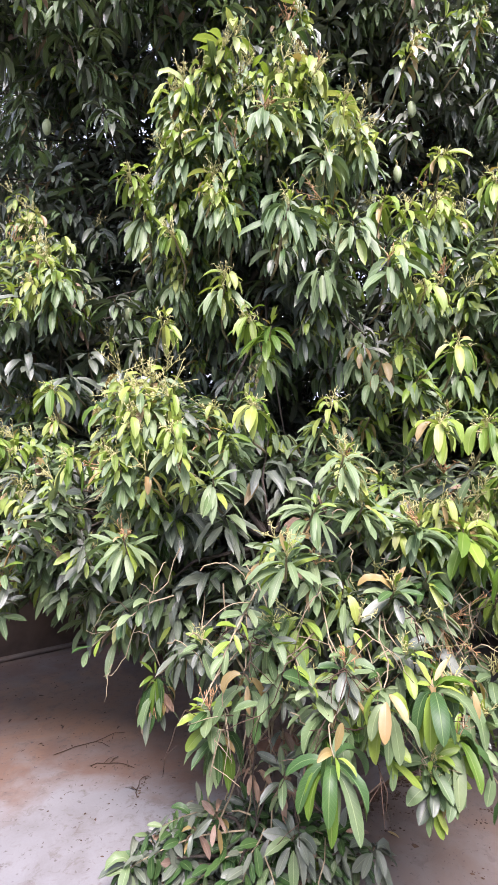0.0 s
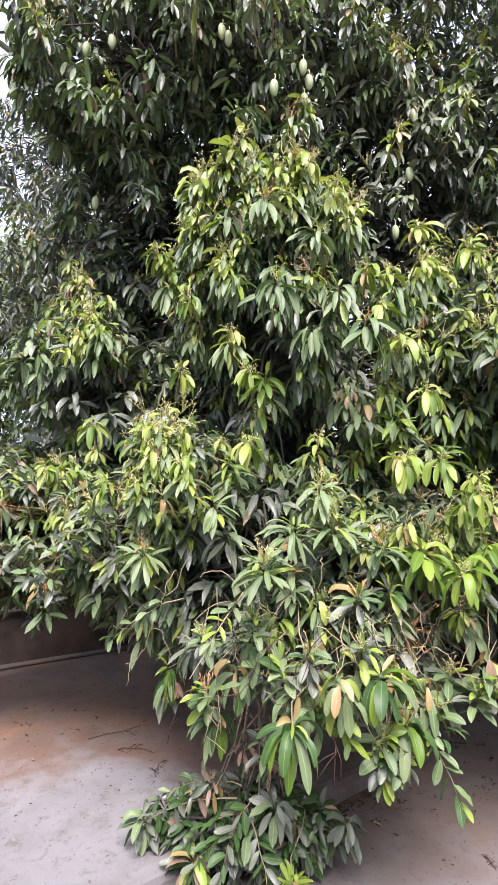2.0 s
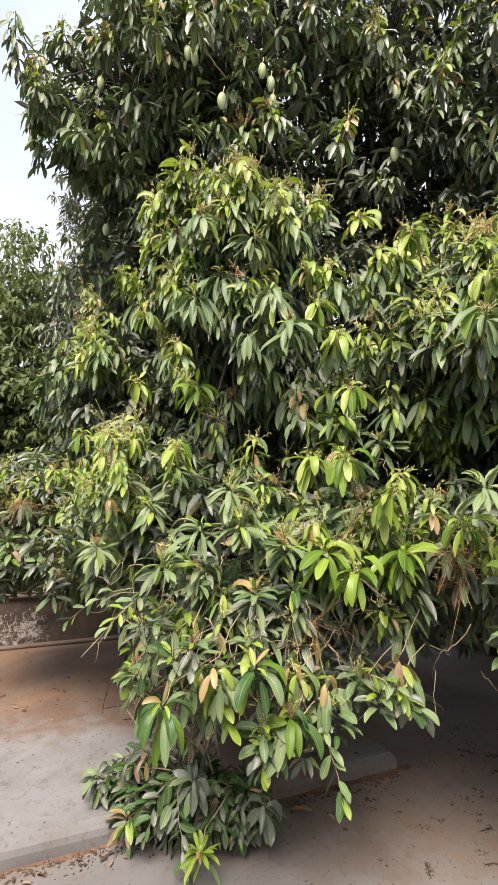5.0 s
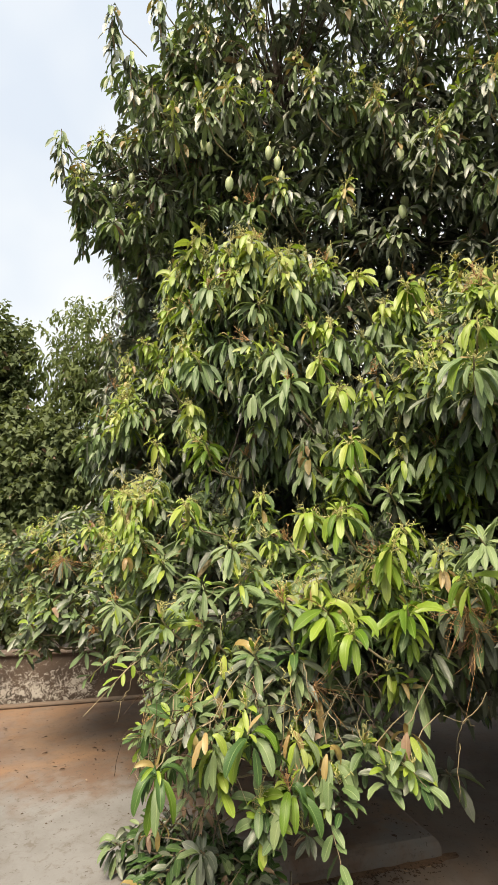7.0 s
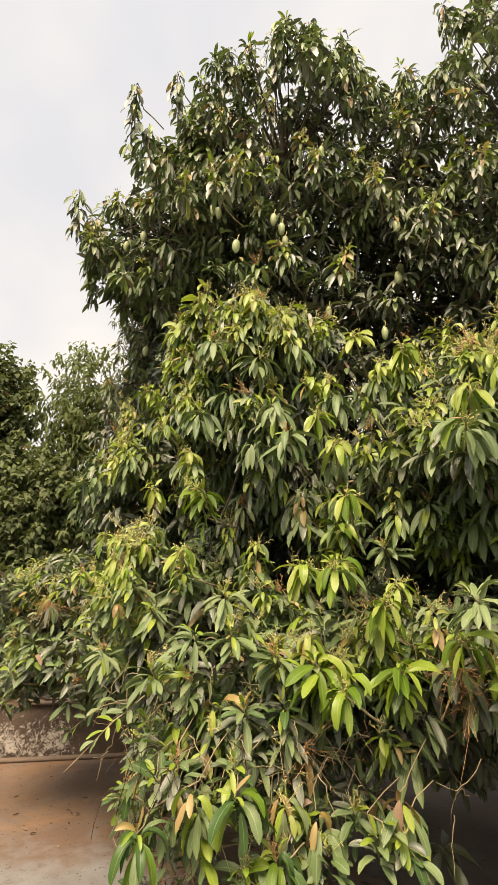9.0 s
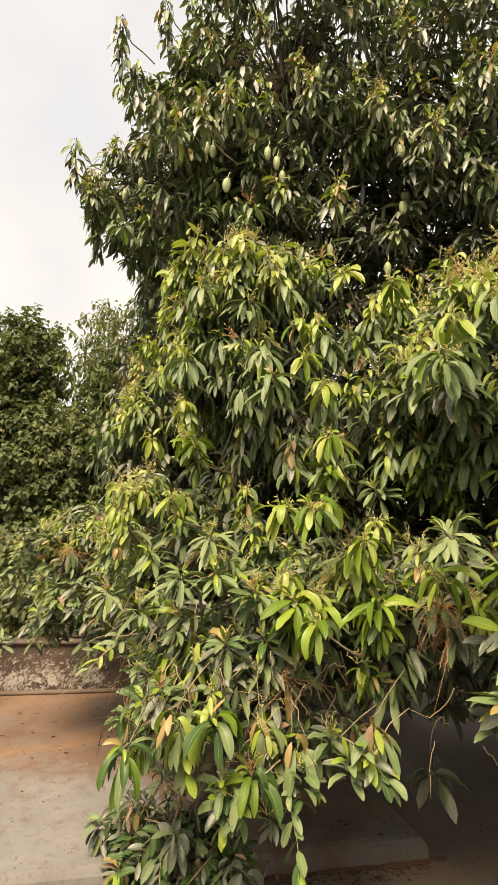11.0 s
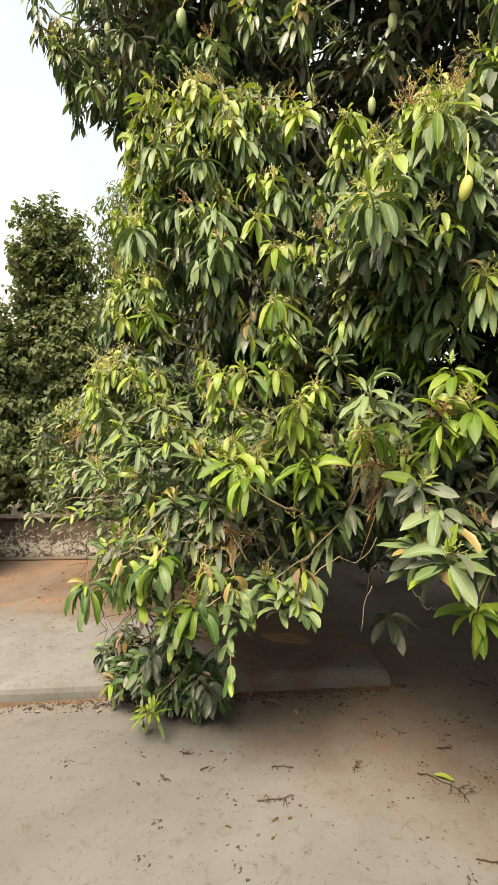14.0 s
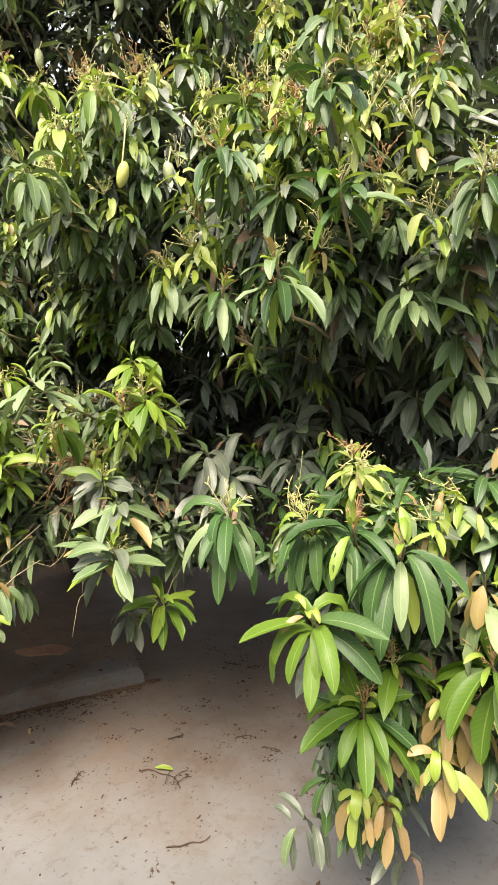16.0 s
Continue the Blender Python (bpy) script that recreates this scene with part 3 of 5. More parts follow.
SKIRT_WHORLS = [
    (-2.10, 2.44, 1.80), (-2.37, 2.53, 1.46), (-1.95, 2.51, 1.71), (-2.10, 2.52, 1.02), (-1.61, 2.42, 1.26), (-1.21, 2.33, 1.24), (-2.08, 2.70, 0.98), (-1.45, 2.59, 1.74),
    (-1.17, 2.50, 1.67), (-1.46, 2.48, 1.39), (-1.57, 3.05, 1.19), (-1.28, 2.95, 1.08), (-1.56, 2.88, 1.00), (-2.30, 2.56, 1.62), (-2.25, 2.50, 1.25), (-1.85, 2.46, 1.12),
    (-1.80, 2.45, 1.50), (-1.00, 2.30, 1.45), (-0.90, 2.22, 1.62), (-1.90, 2.70, 0.98), (-0.75, 2.25, 1.30),
]
TOP_TUFTS = [
    (-1.05, 2.28, 5.09), (-0.92, 2.27, 5.08), (0.03, 2.10, 4.86), (0.95, 2.59, 4.80), (-0.35, 2.00, 4.82), (-1.45, 2.12, 4.76),
    (0.15, 2.35, 5.80), (0.45, 2.40, 5.25), (1.15, 2.70, 5.45), (1.60, 2.60, 5.30), (-0.70, 2.15, 5.25), (-0.15, 2.10, 5.45), (1.70, 2.50, 4.60), (1.35, 2.55, 4.35),
    (-1.39, 2.80, 3.23), (-1.80, 3.26, 3.30), (-1.11, 2.50, 2.84), (-1.90, 3.07, 3.80), (1.75, 2.40, 3.55), (1.50, 2.45, 3.20), (2.10, 2.40, 3.30), (1.95, 2.50, 3.70),
]
BROAD_WHORLS = [
    (0.28, 1.50, 1.07), (0.49, 1.58, 1.07), (0.18, 1.51, 1.00), (0.40, 1.58, 0.94), (0.55, 1.57, 0.76), (0.70, 1.78, 0.88), (0.97, 1.80, 0.87),
    (1.06, 1.83, 0.87), (0.23, 1.65, 0.82), (0.56, 1.57, 0.70), (0.80, 1.76, 0.80), (0.07, 1.58, 1.16), (-0.14, 1.74, 0.84), (0.34, 1.60, 0.84),
    (0.88, 1.84, 0.92), (-0.18, 1.86, 1.02),
]
GOLD_SHOOTS = [
    (0.92, 2.09, 0.92), (0.31, 1.66, 1.27), (0.57, 2.30, 1.93), (0.52, 2.19, 2.26), (0.58, 2.10, 2.15), (0.38, 1.44, 1.02), (2.68, 1.76, 0.82),
    (2.53, 1.79, 0.50), (2.57, 2.18, 2.96), (2.66, 1.72, 0.70), (2.77, 1.72, 1.16), (-1.10, 2.45, 1.75), (2.76, 1.79, 0.78), (2.46, 1.77, 0.53),
    (2.70, 1.85, 1.37), (-0.02, 1.66, 0.98), (0.27, 1.50, 0.98), (0.62, 1.70, 1.00), (0.76, 1.74, 0.93), (1.05, 1.86, 1.01), (2.54, 1.78, 0.73),
]
WITHERED = [
    (-0.12, 1.82, 0.46), (-0.20, 1.84, 0.40), (0.10, 1.86, 0.52), (0.02, 1.85, 0.60), (0.12, 1.90, 0.70), (-0.36, 2.10, 0.78),
]
DRY_TANGLES = [
    (0.68, 1.84, 1.12), (1.29, 2.08, 1.44), (-1.62, 2.50, 1.62), (1.32, 2.13, 1.36), (-0.40, 2.12, 0.74), (-1.30, 2.55, 1.15),
]
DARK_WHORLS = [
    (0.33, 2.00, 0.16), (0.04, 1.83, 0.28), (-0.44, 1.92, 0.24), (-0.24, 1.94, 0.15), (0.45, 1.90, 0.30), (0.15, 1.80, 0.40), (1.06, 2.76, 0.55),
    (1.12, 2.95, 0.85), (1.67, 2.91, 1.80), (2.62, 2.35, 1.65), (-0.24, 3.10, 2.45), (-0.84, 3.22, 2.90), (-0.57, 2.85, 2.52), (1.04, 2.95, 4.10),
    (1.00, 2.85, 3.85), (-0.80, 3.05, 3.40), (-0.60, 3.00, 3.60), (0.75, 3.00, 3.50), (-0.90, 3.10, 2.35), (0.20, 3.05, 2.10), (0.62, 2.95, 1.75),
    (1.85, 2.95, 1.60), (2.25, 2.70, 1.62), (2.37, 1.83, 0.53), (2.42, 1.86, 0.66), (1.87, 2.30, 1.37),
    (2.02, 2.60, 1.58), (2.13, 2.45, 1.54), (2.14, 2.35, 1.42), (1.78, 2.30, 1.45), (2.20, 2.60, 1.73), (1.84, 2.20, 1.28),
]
MID_WHORLS = [
    (0.79, 2.20, 2.06), (1.02, 2.30, 2.15), (1.18, 2.35, 2.21), (1.32, 2.35, 2.27), (1.52, 2.30, 2.21), (1.56, 2.30, 2.03), (0.95, 2.30, 1.97), (1.20, 2.40, 2.08), (1.40, 2.40, 2.11), (0.69, 2.20, 2.22),
]
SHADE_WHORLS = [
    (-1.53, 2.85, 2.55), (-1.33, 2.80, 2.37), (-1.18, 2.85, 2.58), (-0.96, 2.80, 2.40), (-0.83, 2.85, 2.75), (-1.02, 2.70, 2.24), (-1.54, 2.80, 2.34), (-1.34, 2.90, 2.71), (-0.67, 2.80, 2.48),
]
FRUIT = [
    (1.036, 2.879, 4.037), (0.095, 2.059, 4.009), (-1.191, 2.328, 4.659), (0.272, 2.5, 4.334), (-0.26, 2.27, 4.653), (-0.22, 2.29, 4.62), (-1.30, 2.87, 3.91),
    (-0.765, 2.93, 2.69), (-1.02, 2.34, 4.72), (0.261, 2.30, 4.38), (0.30, 2.36, 4.33), (0.602, 2.40, 4.98), (0.519, 2.80, 3.82), (0.921, 2.85, 3.57), (1.06, 2.80, 4.44), (-0.60, 2.80, 2.85),
]
HANGING_FRUIT, SMALL_FRUIT, RIPE_FRUIT = (-0.213, 2.85, 2.292), (1.777, 2.052, 2.492), (1.709, 1.861, 2.403)
TOP_SPRIGS = [(-0.75, 1.73, 5.64), (-0.68, 1.88, 5.34), (-0.60, 2.05, 5.16), (-0.50, 1.94, 5.91), (-0.15, 2.16, 6.29), (0.22, 2.30, 6.45), (0.48, 2.47, 6.65), (0.73, 2.61, 6.58), (0.86, 3.24, 6.75), (1.23, 3.34, 6.75), (1.57, 2.88, 6.74), (-1.61, 2.07, 5.24), (-1.56, 2.23, 5.02), (-1.80, 2.52, 4.82)]
SKIN = np.array(FRUIT + [HANGING_FRUIT, SMALL_FRUIT, RIPE_FRUIT] + COLUMN_TIPS + NEW_SHOOTS + HIGH_SHOOTS + LIME_SHOOTS + GREEN_WHORLS + NEAR_WHORLS + SKIRT_WHORLS + TOP_TUFTS + BROAD_WHORLS + GOLD_SHOOTS + DRY_TANGLES + DARK_WHORLS)

FRUIT_XZ = SKIN[:len(FRUIT) + 3, [0, 2]]


def skin_depth(x, z):
    """How far back the crown's skin lies at this place, from the key shoots near it; None where none is near."""
    d2 = (SKIN[:, 0] - x) ** 2 + (SKIN[:, 2] - z) ** 2
    if d2.min() > 0.35 ** 2:
        return None
    w = np.exp(-d2 / (2 * 0.14 ** 2)) + 1e-12
    return float((w * SKIN[:, 1]).sum() / w.sum())


HOLLOWS = [(2.00, 2.02, 0.16), (2.08, 1.72, 0.20), (1.78, 2.28, 0.13), (0.75, 3.75, 0.22), (1.14, 2.03, 0.17), (0.92, 3.20, 0.22), (0.99, 1.60, 0.12), (-0.23, 2.21, 0.15), (0.33, 2.15, 0.14), (1.55, 2.15, 0.18), (0.85, 3.05, 0.16), (-0.2, 1.32, 0.12), (0.80, 1.10, 0.14), (1.23, 1.07, 0.16), (0.72, 3.30, 0.2),
           (0.54, 4.0, 0.2), (-0.71, 2.42, 0.17), (0.27, 1.05, 0.1), (-0.58, 1.75, 0.12), (-0.86, 3.05, 0.22), (0.81, 2.02, 0.13), (0.10, 1.22, 0.08), (-0.75, 3.4, 0.2), (2.2, 1.62, 0.25), (1.85, 1.75, 0.15)]


def hollow(x, z):
    """Dark hollows of the crown: how much further back the leaves lie there."""
    if any((x - a) ** 2 + (z - b) ** 2 < (c * (1 + 0.5 * noise.noise(Vector((x * 6, z * 6, 4.0))))) ** 2 for a, b, c in HOLLOWS):
        return 0.6
    return 0.45 if noise.noise(Vector((x * 2.6 + 3.7, z * 2.6, 1.3))) > 0.2 else 0.0


# the crown's bulk by lobes: centre, radii, shoots on the skin, share of pale new shoots, leaf length, droop
LOBES = [
    ("column", (0.08, 2.40, 2.80), (0.58, 0.50, 0.95), 120, 0.30, 0.155, 2.2),
    ("upper_left", (-1.02, 2.80, 5.10), (0.88, 0.78, 0.88), 150, 0.16, 0.155, 1.4),
    ("upper_mid_left", (-0.90, 3.45, 3.90), (1.00, 0.75, 0.80), 130, 0.04, 0.155, 1.4),
    ("top", (0.10, 2.80, 5.52), (0.95, 0.85, 1.14), 150, 0.16, 0.155, 2.0),
    ("top_right", (2.10, 3.40, 5.20), (0.85, 0.90, 1.80), 140, 0.16, 0.155, 2.0),
    ("upper_right", (0.85, 3.55, 4.35), (1.10, 0.80, 0.95), 110, 0.05, 0.155, 1.4),
    ("heart", (0.50, 3.90, 2.80), (1.70, 0.90, 1.50), 150, 0.0, 0.155, 1.3),
    ("left_shoulder", (-1.25, 3.20, 2.70), (0.75, 0.60, 0.50), 60, 0.2, 0.155, 1.3),
    ("left_skirt", (-1.75, 3.15, 1.50), (0.85, 0.62, 0.60), 90, 0.2, 0.155, 1.2),
    ("mid_left_skirt", (-0.65, 2.85, 1.40), (0.60, 0.55, 0.60), 70, 0.2, 0.155, 1.3),
]
STUB = Vector((2.62, 2.10, 1.15))
LOBES += [
    ("centre_skirt", (0.10, 2.20, 1.35), (0.62, 0.58, 0.50), 70, 0.25, 0.155, 1.4),
    ("centre_right", (0.75, 2.30, 1.36), (0.48, 0.42, 0.36), 50, 0.30, 0.155, 1.4),
    ("hanging", (0.50, 2.00, 1.05), (0.42, 0.30, 0.24), 12, 0.10, 0.13, 1.0),
    ("ground_spray", (0.01, 2.03, 0.19), (0.43, 0.20, 0.17), 34, 0.0, 0.08, 0.7),
    ("right_arm", (1.55, 2.45, 2.75), (0.50, 0.55, 0.55), 55, 0.30, 0.155, 1.5),
    ("right_mid", (0.95, 2.65, 2.10), (0.40, 0.42, 0.42), 40, 0.25, 0.155, 1.4),
    ("right_top", (2.30, 2.42, 2.60), (0.55, 0.48, 0.60), 60, 0.25, 0.155, 1.5),
    ("right_shelf", (2.45, 2.50, 1.90), (0.50, 0.45, 0.30), 36, 0.2, 0.155, 1.5),
    ("lower_right", (1.63, 2.27, 1.33), (0.34, 0.38, 0.27), 34, 0.2, 0.155, 1.4),
    ("near_right", (2.70, 1.98, 1.00), (0.40, 0.33, 0.38), 52, 0.12, 0.14, 1.4),
    ("near_right_low", (2.46, 1.97, 0.58), (0.14, 0.16, 0.20), 15, 0.1, 0.105, 1.3),
    ("right_heart", (2.40, 3.50, 2.30), (1.00, 0.75, 1.10), 80, 0.0, 0.155, 1.3),
    ("far_right", (3.50, 3.10, 2.60), (0.80, 0.90, 1.70), 110, 0.1, 0.155, 1.4),
    ("upper_notch", (-0.50, 2.75, 5.60), (0.50, 0.55, 0.75), 45, 0.16, 0.155, 2.0),
    ("right_back_top", (2.5, 3.7, 4.2), (1.1, 0.8, 1.2), 90, 0.05, 0.155, 1.6),
    ("left_fill", (-2.9, 5.2, 6.3), (1.0, 0.6, 1.0), 60, 0.05, 0.155, 1.4),
    ("left_gap", (-2.2, 5.0, 3.0), (0.7, 0.6, 0.7), 40, 0.05, 0.155, 1.4),
    ("right_gap", (2.6, 4.8, 4.8), (0.8, 0.7, 1.0), 60, 0.05, 0.155, 1.4),
    ("saddle", (1.10, 3.25, 5.40), (0.60, 0.65, 1.00), 60, 0.16, 0.155, 2.0),
    ("right_under", (2.30, 3.30, 1.60), (1.00, 0.50, 0.60), 60, 0.0, 0.155, 1.3),
    ("left_back", (-2.20, 4.60, 4.20), (1.00, 0.80, 1.30), 80, 0.05, 0.155, 1.4),
    ("left_low_gap", (-1.60, 4.30, 1.90), (0.90, 0.60, 0.70), 50, 0.0, 0.155, 1.3),
    ("left_mid_gap", (-1.00, 4.10, 2.90), (0.65, 0.40, 0.75), 50, 0.0, 0.155, 1.0),
    ("right_deep", (2.40, 4.30, 2.40), (1.50, 0.60, 1.10), 90, 0.0, 0.155, 1.3),
    ("under_skirt", (1.15, 2.85, 1.22), (0.55, 0.35, 0.27), 40, 0.0, 0.14, 1.2),
    # low foliage added behind the crown to block light from the back
    ("under_back", (1.60, 5.30, 1.30), (2.70, 0.60, 1.35), 110, 0.0, 0.155, 1.3),
    ("under", (1.20, 4.10, 1.75), (2.60, 0.70, 0.80), 120, 0.0, 0.155, 1.3),
    ("back", (0.30, 5.20, 3.80), (2.20, 1.10, 1.90), 110, 0.05, 0.155, 1.4),
]


def sphere_dirs(n, rng):
    k = np.arange(n) + 0.5
    z = 1 - 2 * k / n
    a = k * 2.39996 + rng.uniform(0, 6)
    r = np.sqrt(1 - z * z)
    return unit(np.stack((r * np.cos(a), r * np.sin(a), z), 1) + rng.normal(0, 0.12, (n, 3)))


def depth_in_others(p, name):
    """How deep p lies inside the other lobes: under 1 is inside."""
    return min(((p - np.array(c)) / np.array(r)) @ ((p - np.array(c)) / np.array(r)) for k, c, r, *_ in LOBES if k != name)


for seed, (name, c, r, count, young, size, droop) in enumerate(LOBES):
    fol = Foliage(100 + seed)
    g = fol.rng
    c, r = np.array(c), np.array(r)
    tips = []
    for d in sphere_dirs(int(count * 1.8), g):
        if d[2] < -0.75 and g.random() < 0.6:
            continue
        bulge = 1 + 0.16 * noise.noise(Vector(d * 2.3 + seed * 3.1)) + g.uniform(-0.10, 0.08)
        p = c + r * d * bulge
        if depth_in_others(p, name) < 0.55 or p[2] < 0.09:
            continue
        front = None if name == "ground_spray" else skin_depth(p[0], p[2])
        if front is not None and p[1] < front + 0.05 + hollow(p[0], p[2]):
            continue
        out = unit(d / r)
        axis = unit(out * 0.7 + np.array((0, 0, 0.65)) + g.normal(0, 0.25, 3))
        steep = min(1.0, max(0.0, (p[2] - 1.7) / 0.9))
        fresh = g.random() < young * (1.3 if d[2] > -0.2 else 0.5)
        # set-back lobes, ground spray and near clump carry shade as darker leaf kinds
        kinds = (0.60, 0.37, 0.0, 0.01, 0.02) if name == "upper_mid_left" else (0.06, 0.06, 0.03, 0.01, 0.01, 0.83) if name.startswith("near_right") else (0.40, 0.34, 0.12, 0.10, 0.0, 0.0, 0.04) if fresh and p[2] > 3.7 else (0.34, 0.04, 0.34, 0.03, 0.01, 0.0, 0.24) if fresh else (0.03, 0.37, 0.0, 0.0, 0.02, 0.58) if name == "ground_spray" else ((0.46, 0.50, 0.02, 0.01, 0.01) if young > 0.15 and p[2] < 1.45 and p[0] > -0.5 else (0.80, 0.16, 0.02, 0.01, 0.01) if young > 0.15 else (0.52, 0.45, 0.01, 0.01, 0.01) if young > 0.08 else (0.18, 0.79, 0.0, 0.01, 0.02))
        fol.shoot(p, axis, kinds, int(g.integers(13, 19)), size * (0.85 if fresh else 0.98), g.uniform(68, 94) + steep * 6, (0.8 * (1 + 0.4 * steep) if name == "column" else 0.66 * (1 + 0.25 * steep)) * droop, 0.07, 0.36 if name == "ground_spray" else 0.215)
        if g.random() < 0.75:
            q = p - axis * g.uniform(0.08, 0.14) + g.normal(0, 0.02, 3)
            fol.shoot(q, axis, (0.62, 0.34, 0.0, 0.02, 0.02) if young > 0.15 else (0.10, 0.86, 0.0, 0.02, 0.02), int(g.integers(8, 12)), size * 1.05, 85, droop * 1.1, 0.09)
        if fresh and g.random() < 0.6:
            fol.shoot(p + axis * 0.03, axis, (0.0, 0.0, 0.86, 0.14, 0.0), 5, size * 0.5, 40, 0.7, 0.04, 0.24)
        tips.append(p)
    deep = Foliage(300 + seed)
    inner = int(count * 2.0)
    for d, f in zip(sphere_dirs(inner, g), g.uniform(0.35, 0.86, inner)):
        p = c + r * d * f
        front = None if name == "ground_spray" else skin_depth(p[0], p[2])
        if p[2] < 0.1 or (front is not None and p[1] < front + 0.12 + hollow(p[0], p[2])):
            continue
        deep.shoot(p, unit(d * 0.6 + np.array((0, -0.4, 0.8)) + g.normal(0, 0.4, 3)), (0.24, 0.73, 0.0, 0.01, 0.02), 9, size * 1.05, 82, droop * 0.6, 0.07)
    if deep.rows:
        tagged(under(deep.build("leaf_mass", LEAVES, COARSE_PROFILE, 0.3, COARSE_STATIONS), mango_tree), "leaves inside the crown, toned darker for the shade there", kind="stuff")
    tagged(under(fol.build("leaf_mass", LEAVES, COARSE_PROFILE, 0.3, COARSE_STATIONS) if c[1] > 3.35 else fol.build("leaf_mass"), mango_tree), "dense drooping green mango leaves", kind="stuff")
    # the limb that carries the lobe, and its twigs
    end = c + np.array((0, 0.1, 0.0)) * r
    way = end - np.array(FORK)
    if name == "near_right_low":
        way = end - np.array(STUB)
    bend = end - way * 0.5 + np.array((0, 0.25, 0.25))
    limb([STUB if name == "near_right_low" else FORK, bend, end, end + way / np.linalg.norm(way) * 0.25 * r.mean()], 0.06, 0.012)
    if tips:
        twigs = []
        for p in tips[::2]:
            m = (p + end) / 2 + g.normal(0, 0.05, 3) + np.array((0, 0, 0.06))
            twigs.append(tube_arrays([end + (m - end) * 0.2, m, p], (0.012, 0.007, 0.004), 5))
        tagged(under(mesh_object("twig_mass", *joined(twigs), [BARK]), mango_tree), kind="stuff")

def stalk_tuft(g, p, axis, count, length, r=0.0022, curl=0.25, buds=True, bow=0.18):
    """A spray of thin flower stalks with buds."""
    out = []
    for _ in range(count):
        d = unit(np.asarray(axis) + g.normal(0, curl, 3))
        L = length * g.uniform(0.5, 1.1)
        bend = g.normal(0, bow, 3) * L
        pts = np.array([p + d * L * s + bend * s * s for s in (0, 0.3, 0.6, 0.85, 1.0)])
        out.append(tube_arrays(pts, np.linspace(r, r * 0.5, 5), 4))
        if buds:
            for s in g.uniform(0.35, 1.0, 4):
                q = p + d * L * s + bend * s * s
                e = unit(d + g.normal(0, 0.9, 3))
                out.append(tube_arrays([q, q + e * 0.008, q + e * 0.018], (r * 0.5, r * 1.25, r * 0.5), 4))
    return joined(out)


# shoots over the crown's skin between the key shoots, and behind them leaves coloured dark for shade
skin_leaves, deep_leaves, panicles = Foliage(71), Foliage(72), ([], [])
FULL = SKIN[[k for k, p in enumerate(SKIN) if p[2] > 0.95 or (0.0 < p[0] < 0.95 and p[1] < 2.1 and not 0.3 < p[2] < 0.6) or (p[0] > 2.2 and p[2] > 0.5)]]
g = skin_leaves.rng
for _ in range(1850):
    k = FULL[g.integers(len(FULL))]
    x, z = k[0] + g.normal(0, 0.13), k[2] + g.normal(0, 0.13)
    back = skin_depth(x, z)
    if back is None or z < 0.6 or (z < 1.12 and 0.95 < x < 2.1) or (z < 1.15 and x < 1.0 and g.random() < 0.8) or (hollow(x, z) and g.random() < 0.9) or (z > 3.6 and g.random() < 0.5):
        continue
    if min((FRUIT_XZ[:, 0] - x) ** 2 + (FRUIT_XZ[:, 1] - z) ** 2) < 0.09 ** 2:
        continue
    lush = (z > 2.3 and x > 0.9) or (z > 3.0 and x < 0.7) or (x < -0.3 and 1.55 < z < 2.1)
    pale = g.random() < (0.10 if z > 3.6 else 0.50 if lush else 0.10 if z < 1.1 else 0.20)
    p = np.array((x, back + (g.uniform(-0.02, 0.10) if pale else g.uniform(0.07, 0.34)), z))
    if g.random() < (0.85 if pale else 0.25):
        panicles[int(g.random() < 0.18)].append(stalk_tuft(g, p + (0, -0.02, 0.01), (g.normal(0, 0.3), -0.3, 0.9), int(g.integers(4, 9)), g.uniform(0.06, 0.12), 0.0018, 0.45, True, 0.3))
    axis = unit(np.array((g.normal(0, 0.45), -0.5, 0.7)) + g.normal(0, 0.2, 3))
    if pale:
        skin_leaves.shoot(p, axis, (0.10, 0.0, 0.40, 0.06, 0.0, 0.0, 0.44), int(g.integers(9, 16)), 0.095, 72, 1.6, 0.10, 0.27)
        p = p - axis * 0.07 + (0, 0.03, 0)
    # deep green leaves; the mix also darkens this clump for shade
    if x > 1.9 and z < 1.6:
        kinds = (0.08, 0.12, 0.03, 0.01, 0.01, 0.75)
    elif x > 1.9:
        kinds = (0.45, 0.35, 0.02, 0.01, 0.01, 0.16)
        p[1] += 0.08
    elif z > 1.1 and back < 2.5:
        kinds = (0.64, 0.27, 0.02, 0.01, 0.01, 0.05)
    else:
        # leaves set far back are darkened for shade; low ones share the mix
        kinds = (0.28, 0.67, 0.02, 0.01, 0.02)
    length = 0.165 if x > 0.9 and z > 2.0 else 0.145 if z > 2.1 else 0.122 if z > 1.3 else 0.095
    skin_leaves.shoot(p, axis, kinds, int(g.integers(10, 18)), length * g.uniform(0.75, 1.1), g.uniform(62, 94), (0.5 if z < 1.3 else 0.75 if z < 2.1 else 1.9 if x < 0.7 and z < 3.7 else 1.25) * g.uniform(0.7, 1.2), 0.08, 0.29 if z < 1.3 else 0.235 if z < 2.1 else 0.205)
for _ in range(2300):
    x, z = g.uniform(-2.2, 3.4), g.uniform(0.95, 5.4)
    back = skin_depth(x, z)
    if back is None or (z < 1.15 and x > 0.9):
        continue
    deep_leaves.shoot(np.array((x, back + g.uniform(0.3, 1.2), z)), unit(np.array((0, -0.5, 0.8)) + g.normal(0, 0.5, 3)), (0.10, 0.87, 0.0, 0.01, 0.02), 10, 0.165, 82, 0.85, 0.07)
tagged(under(skin_leaves.build("leaf_mass"), mango_tree), "drooping green leaves over the outer crown", kind="stuff")
